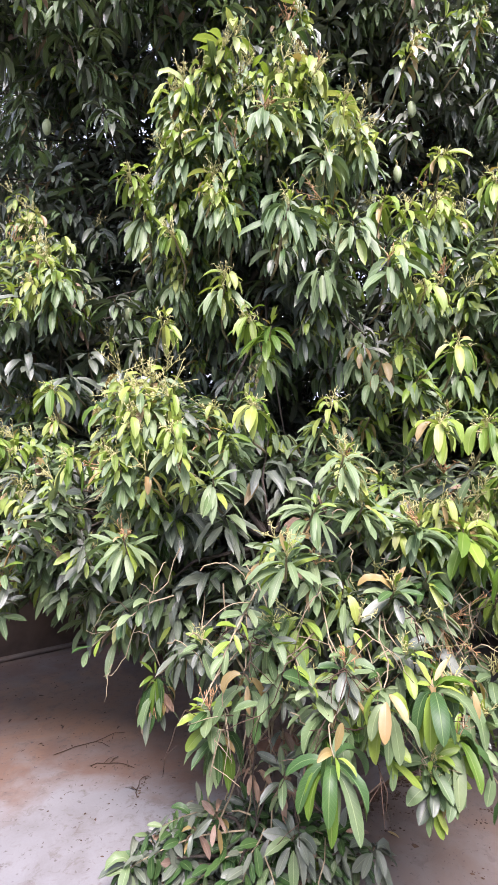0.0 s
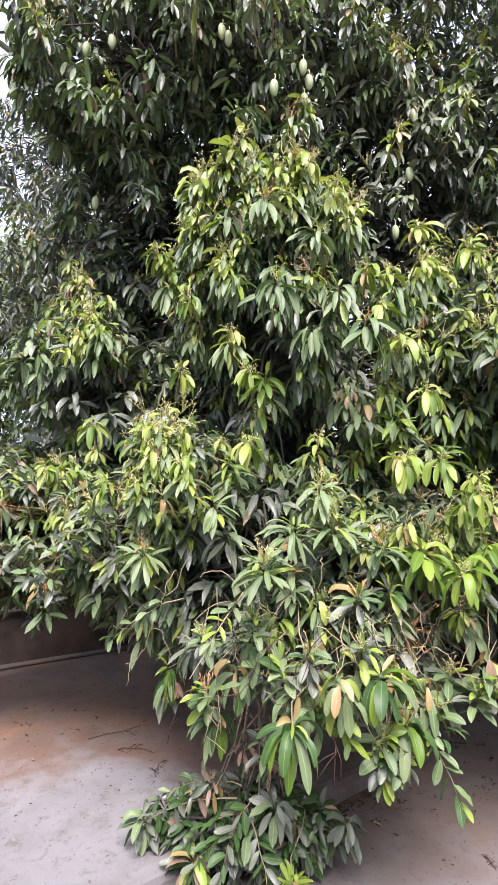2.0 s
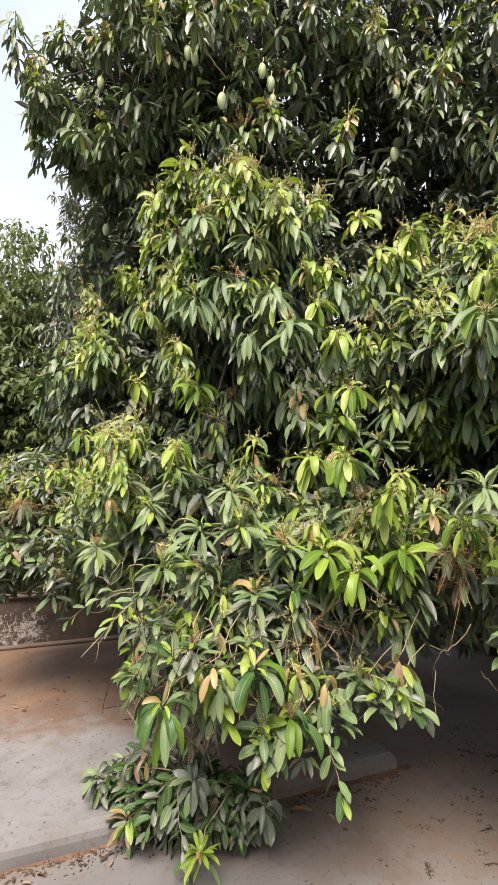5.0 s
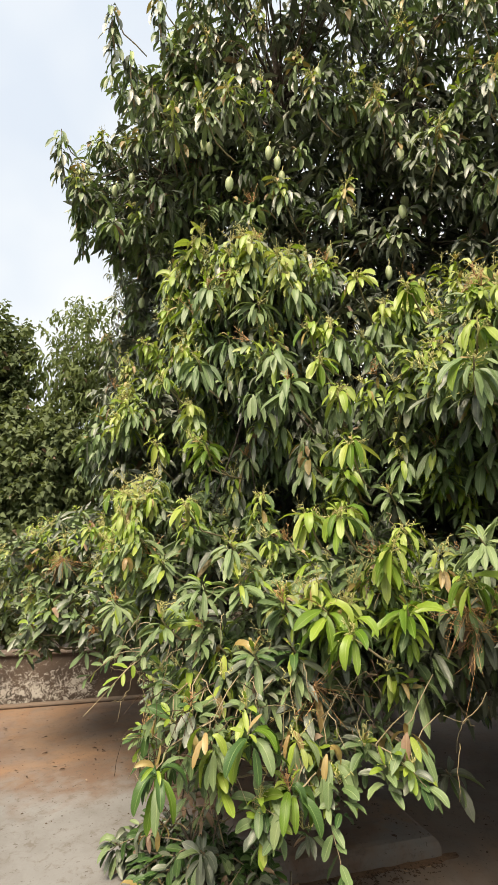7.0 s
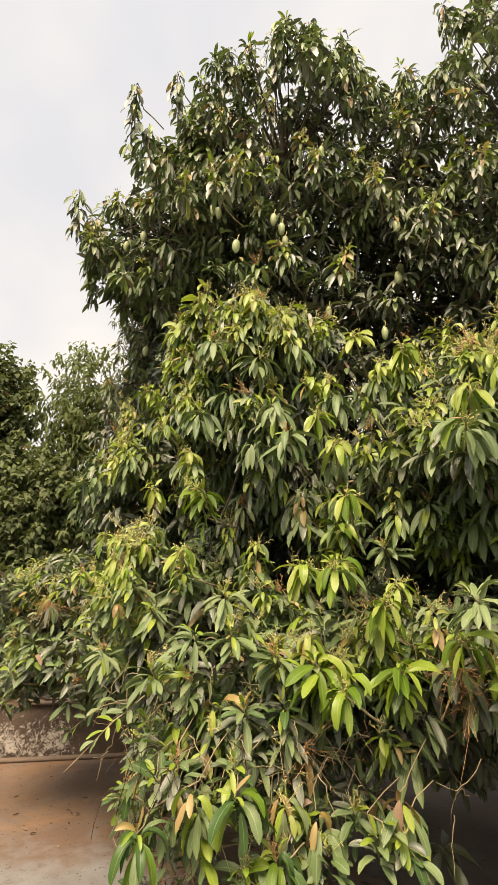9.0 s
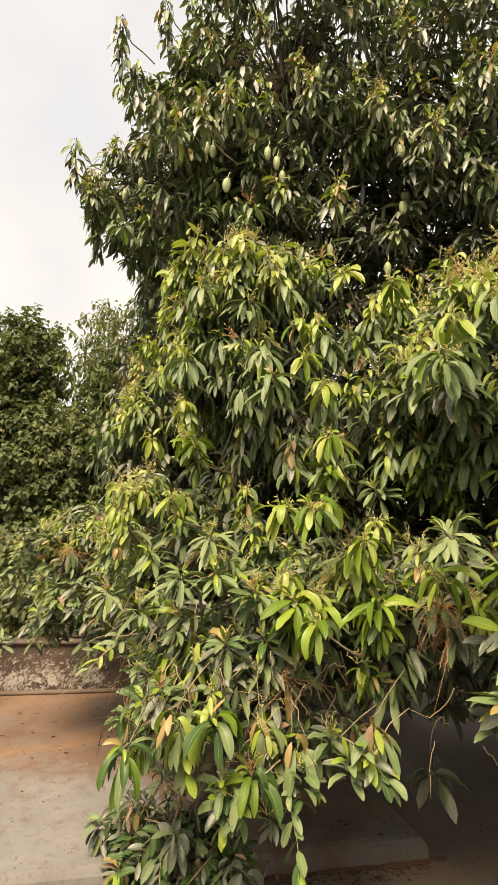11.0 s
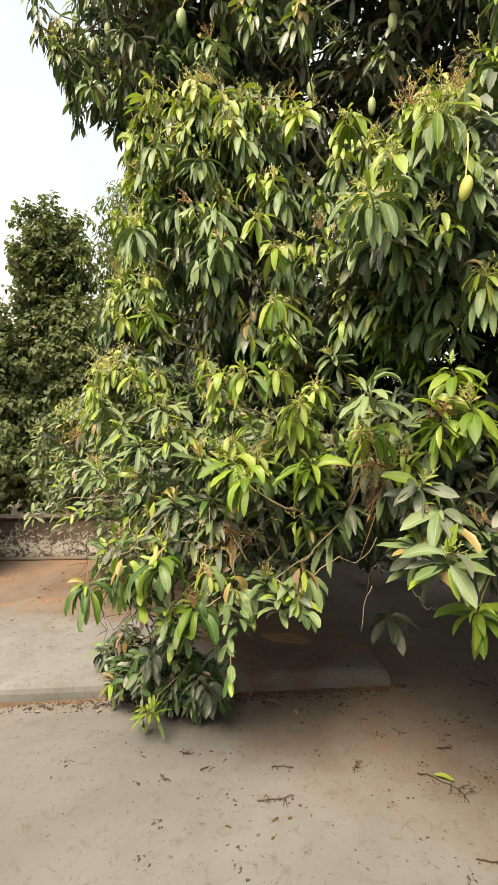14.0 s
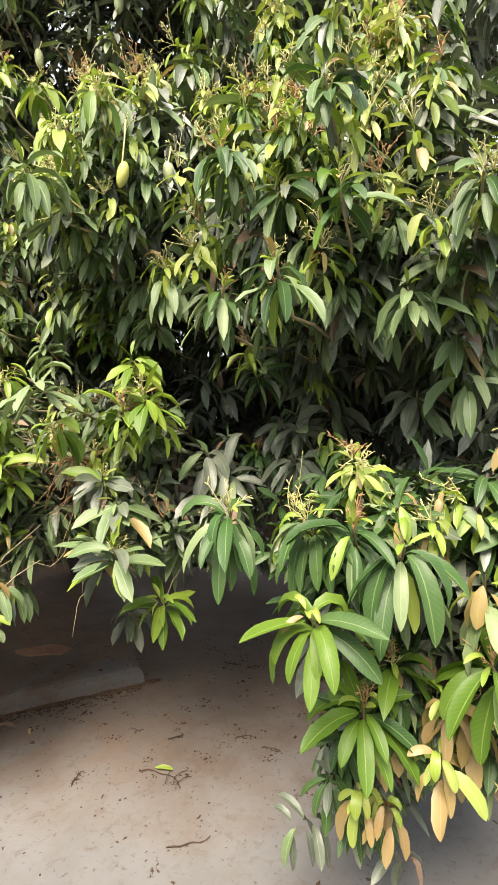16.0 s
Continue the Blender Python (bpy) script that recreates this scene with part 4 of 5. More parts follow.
for pieces, mat, label in zip(panicles, (STALK_GREEN, STALK_DRY), ("thin yellow flower stalks among the leaves", "dry tan flower stalks among the leaves")):
    tagged(under(mesh_object("flower_mass", *joined(pieces), [mat]), mango_tree), label, kind="stuff")
tagged(under(deep_leaves.build("leaf_mass", LEAVES, COARSE_PROFILE, 0.3, COARSE_STATIONS), mango_tree), "dark leaves inside the crown, with its shade in their colour", kind="stuff")

def key_shoot(p, style, seed, single, size=1.0):
    """One shoot with its stem and its leaves; single: each blade is an object of its own."""
    g = np.random.default_rng(seed)
    p = np.array(p)
    axis = unit(np.array((g.normal(0, 0.25), -0.36 if p[2] > 2.1 or p[0] > 1.9 else -0.5, 0.85)))
    fol = Foliage(seed + 1)
    tall = 0.0
    high = p[2] > 2.1
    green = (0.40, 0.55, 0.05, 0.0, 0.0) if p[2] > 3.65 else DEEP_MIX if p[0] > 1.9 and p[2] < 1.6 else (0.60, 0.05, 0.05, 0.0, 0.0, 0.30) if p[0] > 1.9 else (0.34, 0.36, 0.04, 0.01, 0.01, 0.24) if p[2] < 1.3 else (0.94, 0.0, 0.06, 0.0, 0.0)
    if style == "limetip":
        tall = g.uniform(0.03, 0.07)
        fol.shoot(p, axis, (0.06, 0.0, 0.36, 0.02, 0.0, 0.0, 0.26, 0.30), int(g.integers(9, 13)), g.uniform(0.125, 0.155) if p[2] > 1.6 else 0.165, 80, 1.9, 0.03, 0.25)
        fol.shoot(p + axis * 0.02, axis, (0.0, 0.0, 0.4, 0.05, 0.0, 0.0, 0.55), 5, 0.06, 50, 0.9, 0.03, 0.3)
    elif style == "new" and 3.36 < p[2] < 3.7 and abs(p[0]) < 0.55:
        tall = g.uniform(0.10, 0.17)
        fol.shoot(p, axis, (0.0, 0.0, 0.30, 0.04, 0.0, 0.0, 0.66), 15, 0.125, 78, 1.7, tall * 1.2, 0.30)
        fol.shoot(p - axis * tall, axis, green, 20, 0.16, 84, 2.0, 0.07, 0.205)
    elif style == "new":
        tall = g.uniform(0.06, 0.14) * size
        fol.shoot(p, axis, (0.30, 0.10, 0.20, 0.25, 0.0, 0.0, 0.15) if p[2] > 3.65 else (0.05, 0.0, 0.28, 0.04, 0.0, 0.0, 0.63), 18, 0.10 * size, 74, 1.7, tall * 1.1, 0.28)
        fol.shoot(p - axis * tall, axis, green, 13 if p[2] > 3.65 else 20, (0.16 if p[2] > 2.1 else 0.13) * size, 84, 2.0 if high else 0.9, 0.07, 0.205)
    elif style == "lime":
        low = p[2] < 0.3
        kinds = (0.30, 0.0, 0.70, 0.0, 0.0) if low else (0.06, 0.0, 0.10, 0.0, 0.0, 0.54, 0.0, 0.30) if p[2] < 1.2 and p[0] < 1.4 else (0.04, 0.0, 0.55, 0.01, 0.0, 0.0, 0.0, 0.40) if p[0] < 1.9 else (0.0, 0.0, 0.06, 0.0, 0.0, 0.14, 0.0, 0.80) if p[2] < 1.1 else (0.05, 0.0, 0.05, 0.0, 0.0, 0.60, 0.0, 0.30)
        fol.shoot(p, axis, kinds, 15, (0.10 if low else 0.155 if p[2] < 1.2 and p[0] < 0.35 else 0.18 if p[0] > 2.3 and p[2] < 1.1 else 0.145 if p[0] > 1.4 else 0.16 if 0.5 < p[0] and p[2] < 1.5 else 0.13) * min(size, 1.1), 66 if low else 74, 0.5 if low else 2.4 if p[2] < 1.2 and p[0] < 1.4 else 0.8 if p[2] < 1.2 and p[0] < 1.9 else 1.1, 0.05, 0.27 if 1.4 < p[0] < 1.9 else 0.215 if p[2] < 1.2 and p[0] < 0.35 else 0.24)
        if not low and p[2] > 1.2 and p[0] < 1.9:
            fol.shoot(p - axis * 0.07 + (0, 0.02, -0.02), axis, (0.25, 0.0, 0.75, 0.0, 0.0), 10, 0.12, 84, 1.1, 0.08, 0.25)
        fol.shoot(p + axis * 0.02, axis, (0.0, 0.0, 0.75, 0.25, 0.0), 4, 0.07 * size, 45, 0.7, 0.02)
    elif style == "whorl" and 1.3 < p[0] < 1.9 and p[2] < 1.45:
        fol.shoot(p, axis, (0.62, 0.30, 0.05, 0.02, 0.01), 17, 0.145, 70, 0.7, 0.07, 0.30)
        fol.shoot(p + axis * 0.02, axis, (0.3, 0.0, 0.4, 0.1, 0.0, 0.0, 0.2), 4, 0.06, 35, 0.6, 0.02)
    elif style == "whorl":
        fol.shoot(p, axis, green, 20, (0.168 if p[0] > 1.9 or p[2] > 2.1 else 0.118 if p[2] < 1.3 else 0.138) * size, 80, 1.7 if high else 2.5 if p[0] > 1.9 and p[2] < 1.6 else 1.6 if p[0] > 1.9 else 0.75, 0.06, 0.26 if p[2] < 1.3 and p[0] < 1.9 else 0.215)
        fol.shoot(p + axis * 0.02, axis, (0.1, 0.0, 0.7, 0.2, 0.0), 4, 0.06 * size, 35, 0.6, 0.02)
    elif style == "skirt":
        for q in (p, p + g.normal(0, 0.06, 3), p + g.normal(0, 0.07, 3) + (0, 0.03, -0.05)):
            fol.shoot(q, unit(axis + g.normal(0, 0.35, 3)), (0.55, 0.37, 0.05, 0.01, 0.02), 12, 0.115 * size, 76, 0.65, 0.12, 0.29)
    elif style == "broad":
        fol.shoot(p, unit(axis + g.normal(0, 0.35, 3)), (0.62, 0.16, 0.08, 0.01, 0.01, 0.12), 14, 0.092 * size, 78, 0.55, 0.10, 0.36)
        fol.shoot(p + axis * 0.02, axis, (0.35, 0.0, 0.6, 0.05, 0.0), 4, 0.06 * size, 45, 0.5, 0.02, 0.34)
    elif style == "gold" and p[0] > 2.3 and p[2] < 0.95:
        fol.shoot(p, axis, (0.0, 0.0, 0.10, 0.80, 0.0, 0.0, 0.10), 5 if p[2] < 0.6 else 8, 0.115, 88, 2.6, 0.06, 0.30)
        fol.shoot(p + axis * 0.03, axis, (0.0, 0.0, 0.45, 0.15, 0.0, 0.0, 0.40), 6, 0.075, 60, 1.6, 0.03, 0.30)
    elif style == "gold":
        fol.shoot(p, axis, (0.04, 0.0, 0.30, 0.62, 0.04), 5, 0.10 * size, 92, 2.8, 0.05, 0.3)
        fol.shoot(p - axis * 0.06, axis, (0.84, 0.06, 0.1, 0.0, 0.0), 9, 0.15 * size, 82, 2.0, 0.06)
    elif style == "sprig":
        fol.shoot(p, axis, (0.45, 0.45, 0.06, 0.04, 0.0), 12, 0.15 * size, 95, 3.0, 0.10)
        fol.shoot(p - np.array((0, 0, 0.16)), axis, (0.4, 0.6, 0.0, 0.0, 0.0), 11, 0.15 * size, 95, 3.0, 0.12)
        fol.shoot(p - np.array((0, -0.03, 0.32)), axis, (0.4, 0.6, 0.0, 0.0, 0.0), 11, 0.15 * size, 95, 3.0, 0.12)
    elif style == "rosette":
        fol.shoot(p, axis, (0.36, 0.05, 0.10, 0.20, 0.09, 0.0, 0.20), 15, 0.105, 70, 0.7, 0.05, 0.28)
    elif style == "withered":
        fol.shoot(p, axis, (0.10, 0.25, 0.0, 0.05, 0.60), 9, 0.075, 85, 1.4, 0.06, 0.28)
    elif style == "dry":
        fol.shoot(p, axis, (0.40, 0.30, 0.0, 0.05, 0.25), 10, 0.15 * size, 85, 2.0, 0.06)
    else:
        # shade of the crown's depths is put into these whorls as darker leaf kinds
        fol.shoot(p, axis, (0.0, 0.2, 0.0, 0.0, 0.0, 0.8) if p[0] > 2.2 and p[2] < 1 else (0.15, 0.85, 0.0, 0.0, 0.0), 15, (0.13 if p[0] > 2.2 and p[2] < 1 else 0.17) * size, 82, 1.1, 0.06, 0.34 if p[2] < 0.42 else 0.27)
    root = p - axis * tall
    back = root - axis * 0.09 + np.array((0, 0.10, -0.02))
    end = back + np.array((g.normal(0, 0.05), 0.2, -0.03))
    thick = 1.0
    if p[2] < 1.2 and p[0] < 1.9 and style in ("broad", "lime", "gold"):
        back = root + np.array((g.normal(0, 0.03), 0.06, 0.06))
        end = back + np.array((g.normal(0, 0.06), 0.14, 0.10))
        thick = 0.5
    stem = [tube_arrays([root + axis * 0.012, (root + back) / 2 - axis * 0.01, back, (back + end) / 2 + g.normal(0, 0.008, 3), end], np.array((0.0035, 0.0045, 0.005, 0.005, 0.0045)) * thick, 6)]
    if style == "sprig":
        stem.append(tube_arrays([p, p - np.array((0, -0.02, 0.2)), p - np.array((0, -0.08, 0.42))], (0.003, 0.006, 0.009), 6))
    shoot = tagged(under(mesh_object("leafy_shoot", *joined(stem), [TWIG]), mango_tree), SHOOT_LABELS[style])
    if tall:
        sprig = mesh_object("new_stem", *joined([tube_arrays([root, (root + p) / 2 + g.normal(0, 0.008, 3), p], (0.0035, 0.003, 0.002), 6), stalk_tuft(g, p - axis * 0.03, axis, 10, 0.08, 0.0017, 0.55)]), [STALK_GREEN])
        sprig.parent = shoot
    elif style in ("whorl", "lime", "broad") and g.random() < 0.6:
        dry = g.random() < 0.35
        tuft = mesh_object("flower_stalk", *stalk_tuft(g, p, axis * 0.5 + np.array((0, 0, 0.8)), 6, 0.085 * size, 0.0015, 0.42), [STALK_DRY if dry else STALK_GREEN])
        tuft.parent = shoot
    if style == "dry":
        small = p[0] < 0 and p[2] < 1.3
        pieces = [stalk_tuft(g, p, (0, -0.3, -1), 12, 0.08, 0.0022, 0.35)] if small else [stalk_tuft(g, p, (0, -0.5, -0.4), 30, 0.13, 0.0015, 0.9, True, 0.8), stalk_tuft(g, p, (0, -0.3, -1), 7, 0.20, 0.0017, 0.5, False, 0.7)]
        tuft = mesh_object("flower_stalk", *joined(pieces), [STALK_DRY])
        tuft.parent = shoot
    if not single:
        blades = fol.build("leaf_whorl")
        blades.parent = shoot
        return
    base, way, L, W, dr, kind, tone = (np.concatenate(x) for x in zip(*fol.rows))
    for k in range(len(base)):
        one = slice(k, k + 1)
        v, t, uv = leaf_arrays(g, base[one], way[one], L[one], W[one], dr[one], 0.34, FINE_PROFILE, 0.35, FINE_STATIONS, 0.7, 2.4)
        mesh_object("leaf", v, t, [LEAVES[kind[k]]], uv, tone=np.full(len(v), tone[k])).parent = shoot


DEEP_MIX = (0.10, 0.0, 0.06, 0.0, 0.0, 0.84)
SHOOT_LABELS = {"new": "leafy shoot with pale new leaves", "lime": "shoot of bright lime-green drooping leaves", "limetip": "small tip shoot of yellow-green drooping leaves", "whorl": "whorl of long glossy green leaves",
                "skirt": "dusty shoots of short drooping leaves", "broad": "hanging shoot of short broad green leaves", "gold": "shoot of yellow and tan withering leaves", "rosette": "low rosette of pale half-withered leaves", "withered": "shoot of curled brown withered leaves", "dry": "dry brown tangle of old flower stalks", "dark": "whorl of leaves coloured dark for shade", "sprig": "drooping leafy sprig at the top of the crown"}
seed = 2000
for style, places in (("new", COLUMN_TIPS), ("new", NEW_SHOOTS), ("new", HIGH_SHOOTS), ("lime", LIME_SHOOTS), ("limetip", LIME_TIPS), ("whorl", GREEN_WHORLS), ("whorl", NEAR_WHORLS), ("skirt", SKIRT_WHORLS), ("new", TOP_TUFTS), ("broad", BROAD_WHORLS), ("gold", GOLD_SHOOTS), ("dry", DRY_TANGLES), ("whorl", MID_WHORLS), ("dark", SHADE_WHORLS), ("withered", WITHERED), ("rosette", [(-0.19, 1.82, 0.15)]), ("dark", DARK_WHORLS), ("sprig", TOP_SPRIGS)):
    for p in places:
        seed += 5
        near = (p[1] < 1.78 and p[2] < 2.5) or style == "broad"
        if style == "dark" and p[2] < 0.42 and p[0] < 2:
            size = 0.6
        elif p[0] > 2.55 and p[1] < 1.7 and style == "whorl":
            size = 1.25
        elif p[0] > 1.95 and p[1] < 2.1:
            size = 0.92
        elif 1.3 < p[0] < 1.9 and p[2] < 1.2 and style != "lime":
            size = 0.85
        else:
            size = 1.0
        key_shoot(p, style, seed, near, size)

# bare and leafy stems that hang out of the crown
def stem_arc(p0, p1, sag, r0=0.0035, r1=0.0016, steps=9):
    p0, p1 = np.array(p0), np.array(p1)
    s = np.linspace(0, 1, steps)[:, None]
    return p0 + (p1 - p0) * s + np.array((0, -0.4 * sag, sag)) * np.sin(np.pi * s), np.linspace(r0, r1, steps)


def leafy_spray(p0, p1, count, size, seed, sag=0.02, pale=0.2, start=0.3, shade=0.3, last=1.06):
    """A pale hanging stem with short broad leaves on both sides and a rosette at its end."""
    pts, rad = stem_arc(p0, p1, sag)
    g = np.random.default_rng(seed)
    pts[1:-1] += g.normal(0, 0.004, (len(pts) - 2, 3))
    stem = tagged(under(mesh_object("leafy_spray", *tube_arrays(pts, rad, 6), [TWIG]), mango_tree), "pale hanging stem with short broad leaves")
    d = unit(pts[-1] - pts[0])
    side = unit(np.cross(d, (0, 1, 0.2)))
    for k in range(count):
        s = min(1.0, start + (last - start) * k / (count - 1)) * (len(pts) - 1)
        j = min(int(s), len(pts) - 2)
        base = pts[j] + (pts[j + 1] - pts[j]) * (s - j)
        way = unit(side * (1 if k % 2 else -1) * g.uniform(0.5, 1.1) + d * (0.5 if k < count - 3 else 1.4) + np.array((0, -0.35, 0.1)) + g.normal(0, 0.22, 3))
        L = size * g.uniform(0.7, 1.2)
        v, t, uv = leaf_arrays(g, base[None], way[None], np.array((L,)), np.array((L * g.uniform(0.32, 0.42),)), np.array((g.uniform(0.1, 0.8),)), 0.3, FINE_PROFILE, 0.4, FINE_STATIONS)
        mesh_object("leaf", v, t, [LEAVES[FRESH if g.random() < pale else MATURE if g.random() > shade else DEEP if g.random() < 0.6 else OLD_SHADED]], uv, tone=np.full(len(v), g.random())).parent = stem


leafy_spray((0.02, 1.60, 1.27), (-0.13, 1.33, 1.02), 9, 0.07, 502, 0.012, 0.35, 0.12, 0.3, 0.66)
hook, thin = stem_arc((0.0, 1.54, 1.24), (-0.14, 1.42, 1.19), 0.03, 0.0022, 0.0011)
under(mesh_object("bare_twig", *tube_arrays(hook, thin, 5), [TWIG]), mango_tree)
leafy_spray((0.66, 1.84, 0.95), (0.84, 1.65, 0.54), 13, 0.085, 501, 0.03, 0.1, 0.45)
leafy_spray((0.60, 1.66, 0.86), (0.55, 1.57, 0.62), 12, 0.095, 508, 0.02, 0.1)
leafy_spray((0.72, 1.72, 0.84), (0.62, 1.58, 0.66), 8, 0.08, 509, 0.03, 0.1)
leafy_spray((0.90, 1.84, 0.94), (1.13, 1.80, 0.83), 9, 0.08, 510, 0.03, 0.35)
leafy_spray((0.22, 1.62, 1.14), (0.02, 1.56, 0.92), 8, 0.09, 511, 0.03, 0.2)
leafy_spray((0.30, 1.60, 1.00), (0.42, 1.52, 0.78), 9, 0.09, 512, 0.02, 0.2)
leafy_spray((-0.30, 1.95, 1.18), (-0.58, 1.80, 1.02), 8, 0.075, 513, 0.03, 0.3)
# sprays below the crown, its shade put in as darker leaf colours
for k, (x, y, z, dx, dy, dz) in enumerate((
        (-0.02, 1.90, 0.36, -0.45, 0.02, -0.16), (0.02, 1.86, 0.34, -0.30, 0.0, -0.22), (0.05, 1.88, 0.38, -0.12, -0.10, -0.24), (0.10, 1.95, 0.34, 0.22, 0.02, -0.20),
        (0.00, 1.92, 0.40, -0.34, 0.06, -0.08), (0.12, 1.94, 0.32, 0.30, 0.10, -0.14), (0.05, 1.86, 0.30, 0.08, -0.10, -0.22), (0.00, 1.84, 0.28, -0.20, -0.04, -0.18))):
    leafy_spray((x, y, z), (x + dx, y + dy, z + dz), 12, 0.078, 520 + k, 0.05, 0.05, 0.2, 0.8)
g = np.random.default_rng(505)
for k in range(42):
    x, z = g.uniform(-0.6, 1.4), g.uniform(0.85, 1.85)
    front = skin_depth(x, z)
    if front is None:
        continue
    p0 = np.array((x, front - 0.01, z))
    p1 = p0 + np.array((g.normal(0, 0.14), g.uniform(-0.10, 0.0), -g.uniform(0.05, 0.2)))
    pts, rad = stem_arc(p0, p1, g.choice((-1, 1)) * g.uniform(0.03, 0.09), 0.0026, 0.0012)
    pts[1:-1] += g.normal(0, 0.005, (7, 3))
    under(mesh_object("bare_twig", *tube_arrays(pts, rad, 5), [TWIG]), mango_tree)

for k in range(9):
    p0 = np.array((g.uniform(-0.1, 0.25), 1.9 + g.uniform(-0.05, 0.15), g.uniform(0.85, 1.1)))
    p1 = np.array((g.uniform(-0.15, 0.2), 1.9 + g.uniform(-0.05, 0.1), g.uniform(0.25, 0.4)))
    pts, rad = stem_arc(p0, p1, g.uniform(-0.04, 0.04), 0.006, 0.003)
    pts[1:-1] += g.normal(0, 0.012, (7, 3))
    under(mesh_object("bare_twig", *tube_arrays(pts, rad, 6), [TWIG if k % 3 else BARK]), mango_tree)

for k in range(24):
    x, z = g.uniform(-0.2, 0.95), g.uniform(0.7, 1.25)
    front = skin_depth(x, z)
    if front is None:
        continue
    p0 = np.array((x, front - 0.03, z))
    p1 = p0 + np.array((g.normal(0, 0.12), g.uniform(-0.08, 0.02), -g.uniform(0.08, 0.26)))
    pts, rad = stem_arc(p0, p1, g.uniform(0.02, 0.10), 0.0026, 0.0012)
    pts[1:-1] += g.normal(0, 0.006, (7, 3))
    pieces = [tube_arrays(pts, rad, 5)]
    for j in g.integers(3, 8, 3):
        e = unit(np.array((g.normal(0, 1), -0.3, g.normal(-0.4, 0.5))))
        L = g.uniform(0.04, 0.13)
        pieces.append(tube_arrays([pts[j], pts[j] + e * L * 0.5 + (0, 0, -0.006), pts[j] + e * L + (0, 0, -0.02)], (0.0016, 0.0013, 0.0009), 4))
    under(mesh_object("bare_twig", *joined(pieces), [TWIG if g.random() < 0.4 else LITTER]), mango_tree)

# fruit
def mango(p, length=0.13, ripe=False, stalk=0.07, lean=(0, 0)):
    """A hanging mango with its stalk."""
    bm = bmesh.new()
    bmesh.ops.create_uvsphere(bm, u_segments=18, v_segments=12, radius=0.5)
    for v in bm.verts:
        z = v.co.z
        w = 0.50 + 0.08 * z
        v.co = Vector((v.co.x * w + 0.10 * (z + 0.2) ** 2 - 0.03, v.co.y * w * 0.86, z)) * length
    for f in bm.faces:
        f.smooth = True
    ob = part("mango", bm, MANGO_RIPE if ripe else MANGO_SKIN, mango_tree, "yellow ripening mango" if ripe else "pale green mango")
    ob.matrix_basis = Matrix.Translation(p) @ Euler((radians(lean[0]), radians(lean[1]), p[0] * 9), "XYZ").to_matrix().to_4x4()
    top = Vector(p) + Vector((0, 0, length * 0.48))
    v, t = tube_arrays([top - Vector((0, 0, 0.01)), top + Vector((0.006, 0.01, stalk * 0.5)), top + Vector((0.0, 0.03, stalk))], (0.003, 0.0025, 0.0035), 6)
    st = mesh_object("fruit_stalk", v, t, [STALK_GREEN])
    st.parent, st.matrix_parent_inverse = ob, ob.matrix_basis.inverted()
    return ob


for p in FRUIT:
    mango(p, 0.112)
mango(HANGING_FRUIT, 0.105, stalk=0.36)
mango(SMALL_FRUIT, 0.08)
mango(RIPE_FRUIT, 0.088, True, 0.16, lean=(8, -14))


# ---------------------------------------------------------------- trees beyond the wall
def broad_tree(name, label, foot, height, lobes, mat, leaf, seed, shoots, profile=COARSE_HEART, slim=0.8, droop=0.9, splay=80, stations=COARSE_STATIONS):
    """A tree with tapered trunk, limbs to each lobe and a crown of separate leaves."""
    top = new(name)
    top.matrix_basis = Matrix.Translation(foot)
    tagged(top, label, "tree")
    fol = Foliage(seed)
    g = fol.rng
    foot = np.array(foot)
    crown = np.array((foot[0], foot[1], foot[2] + height * 0.4))
    v, t = tube_arrays([foot, (foot + crown) / 2 + g.normal(0, 0.05, 3), crown], (0.13, 0.11, 0.08), 10)
    under(mesh_object("trunk", v, t, [BARK]), top)
    for c, r in lobes:
        c, r = np.array(c), np.array(r)
        v, t = tube_arrays([crown - (0, 0, 0.1), (crown + c) / 2 + (0, 0, 0.1), c], (0.06, 0.04, 0.015), 7)
        under(mesh_object("limb", v, t, [BARK]), top)
        for d in sphere_dirs(shoots, g):
            f = g.uniform(0.35, 1.1) + 0.2 * noise.noise(Vector(d * 2.7 + seed))
            fol.shoot(c + r * d * f, unit(d + (0, 0, 0.4) + g.normal(0, 0.3, 3)), (0.985, 0, 0, 0, 0.015), 9, leaf, splay, droop, 0.22, slim)
    tagged(under(fol.build("crown", [mat] * 4 + [LEAF_DEAD], profile, 0.3, stations), top), kind="stuff")
    return top


broad_tree("heart_leaf_tree", "tall tree with broad heart-shaped dusty green leaves", (-7.2, 5.4, -0.09), 6.0,
           [((-6.9, 5.2, 5.0), (0.75, 0.8, 1.35)), ((-6.3, 5.4, 3.3), (1.2, 0.9, 1.2)), ((-7.6, 4.8, 3.0), (1.3, 1.0, 1.4)), ((-6.0, 5.4, 1.7), (1.5, 0.9, 1.2)), ((-5.5, 5.5, 3.1), (0.9, 0.7, 1.0)), ((-7.6, 4.6, 1.4), (1.3, 0.9, 1.2))], LEAF_HEART, 0.125, 31, 760)
broad_tree("heart_leaf_tree", "broad-leaved tree beside the parapet, dusty green", (-9.6, 4.0, -0.09), 6.0,
           [((-9.6, 4.0, 4.4), (1.1, 1.0, 1.5)), ((-8.8, 3.6, 2.3), (1.4, 1.2, 1.7))], LEAF_HEART, 0.125, 32, 520)
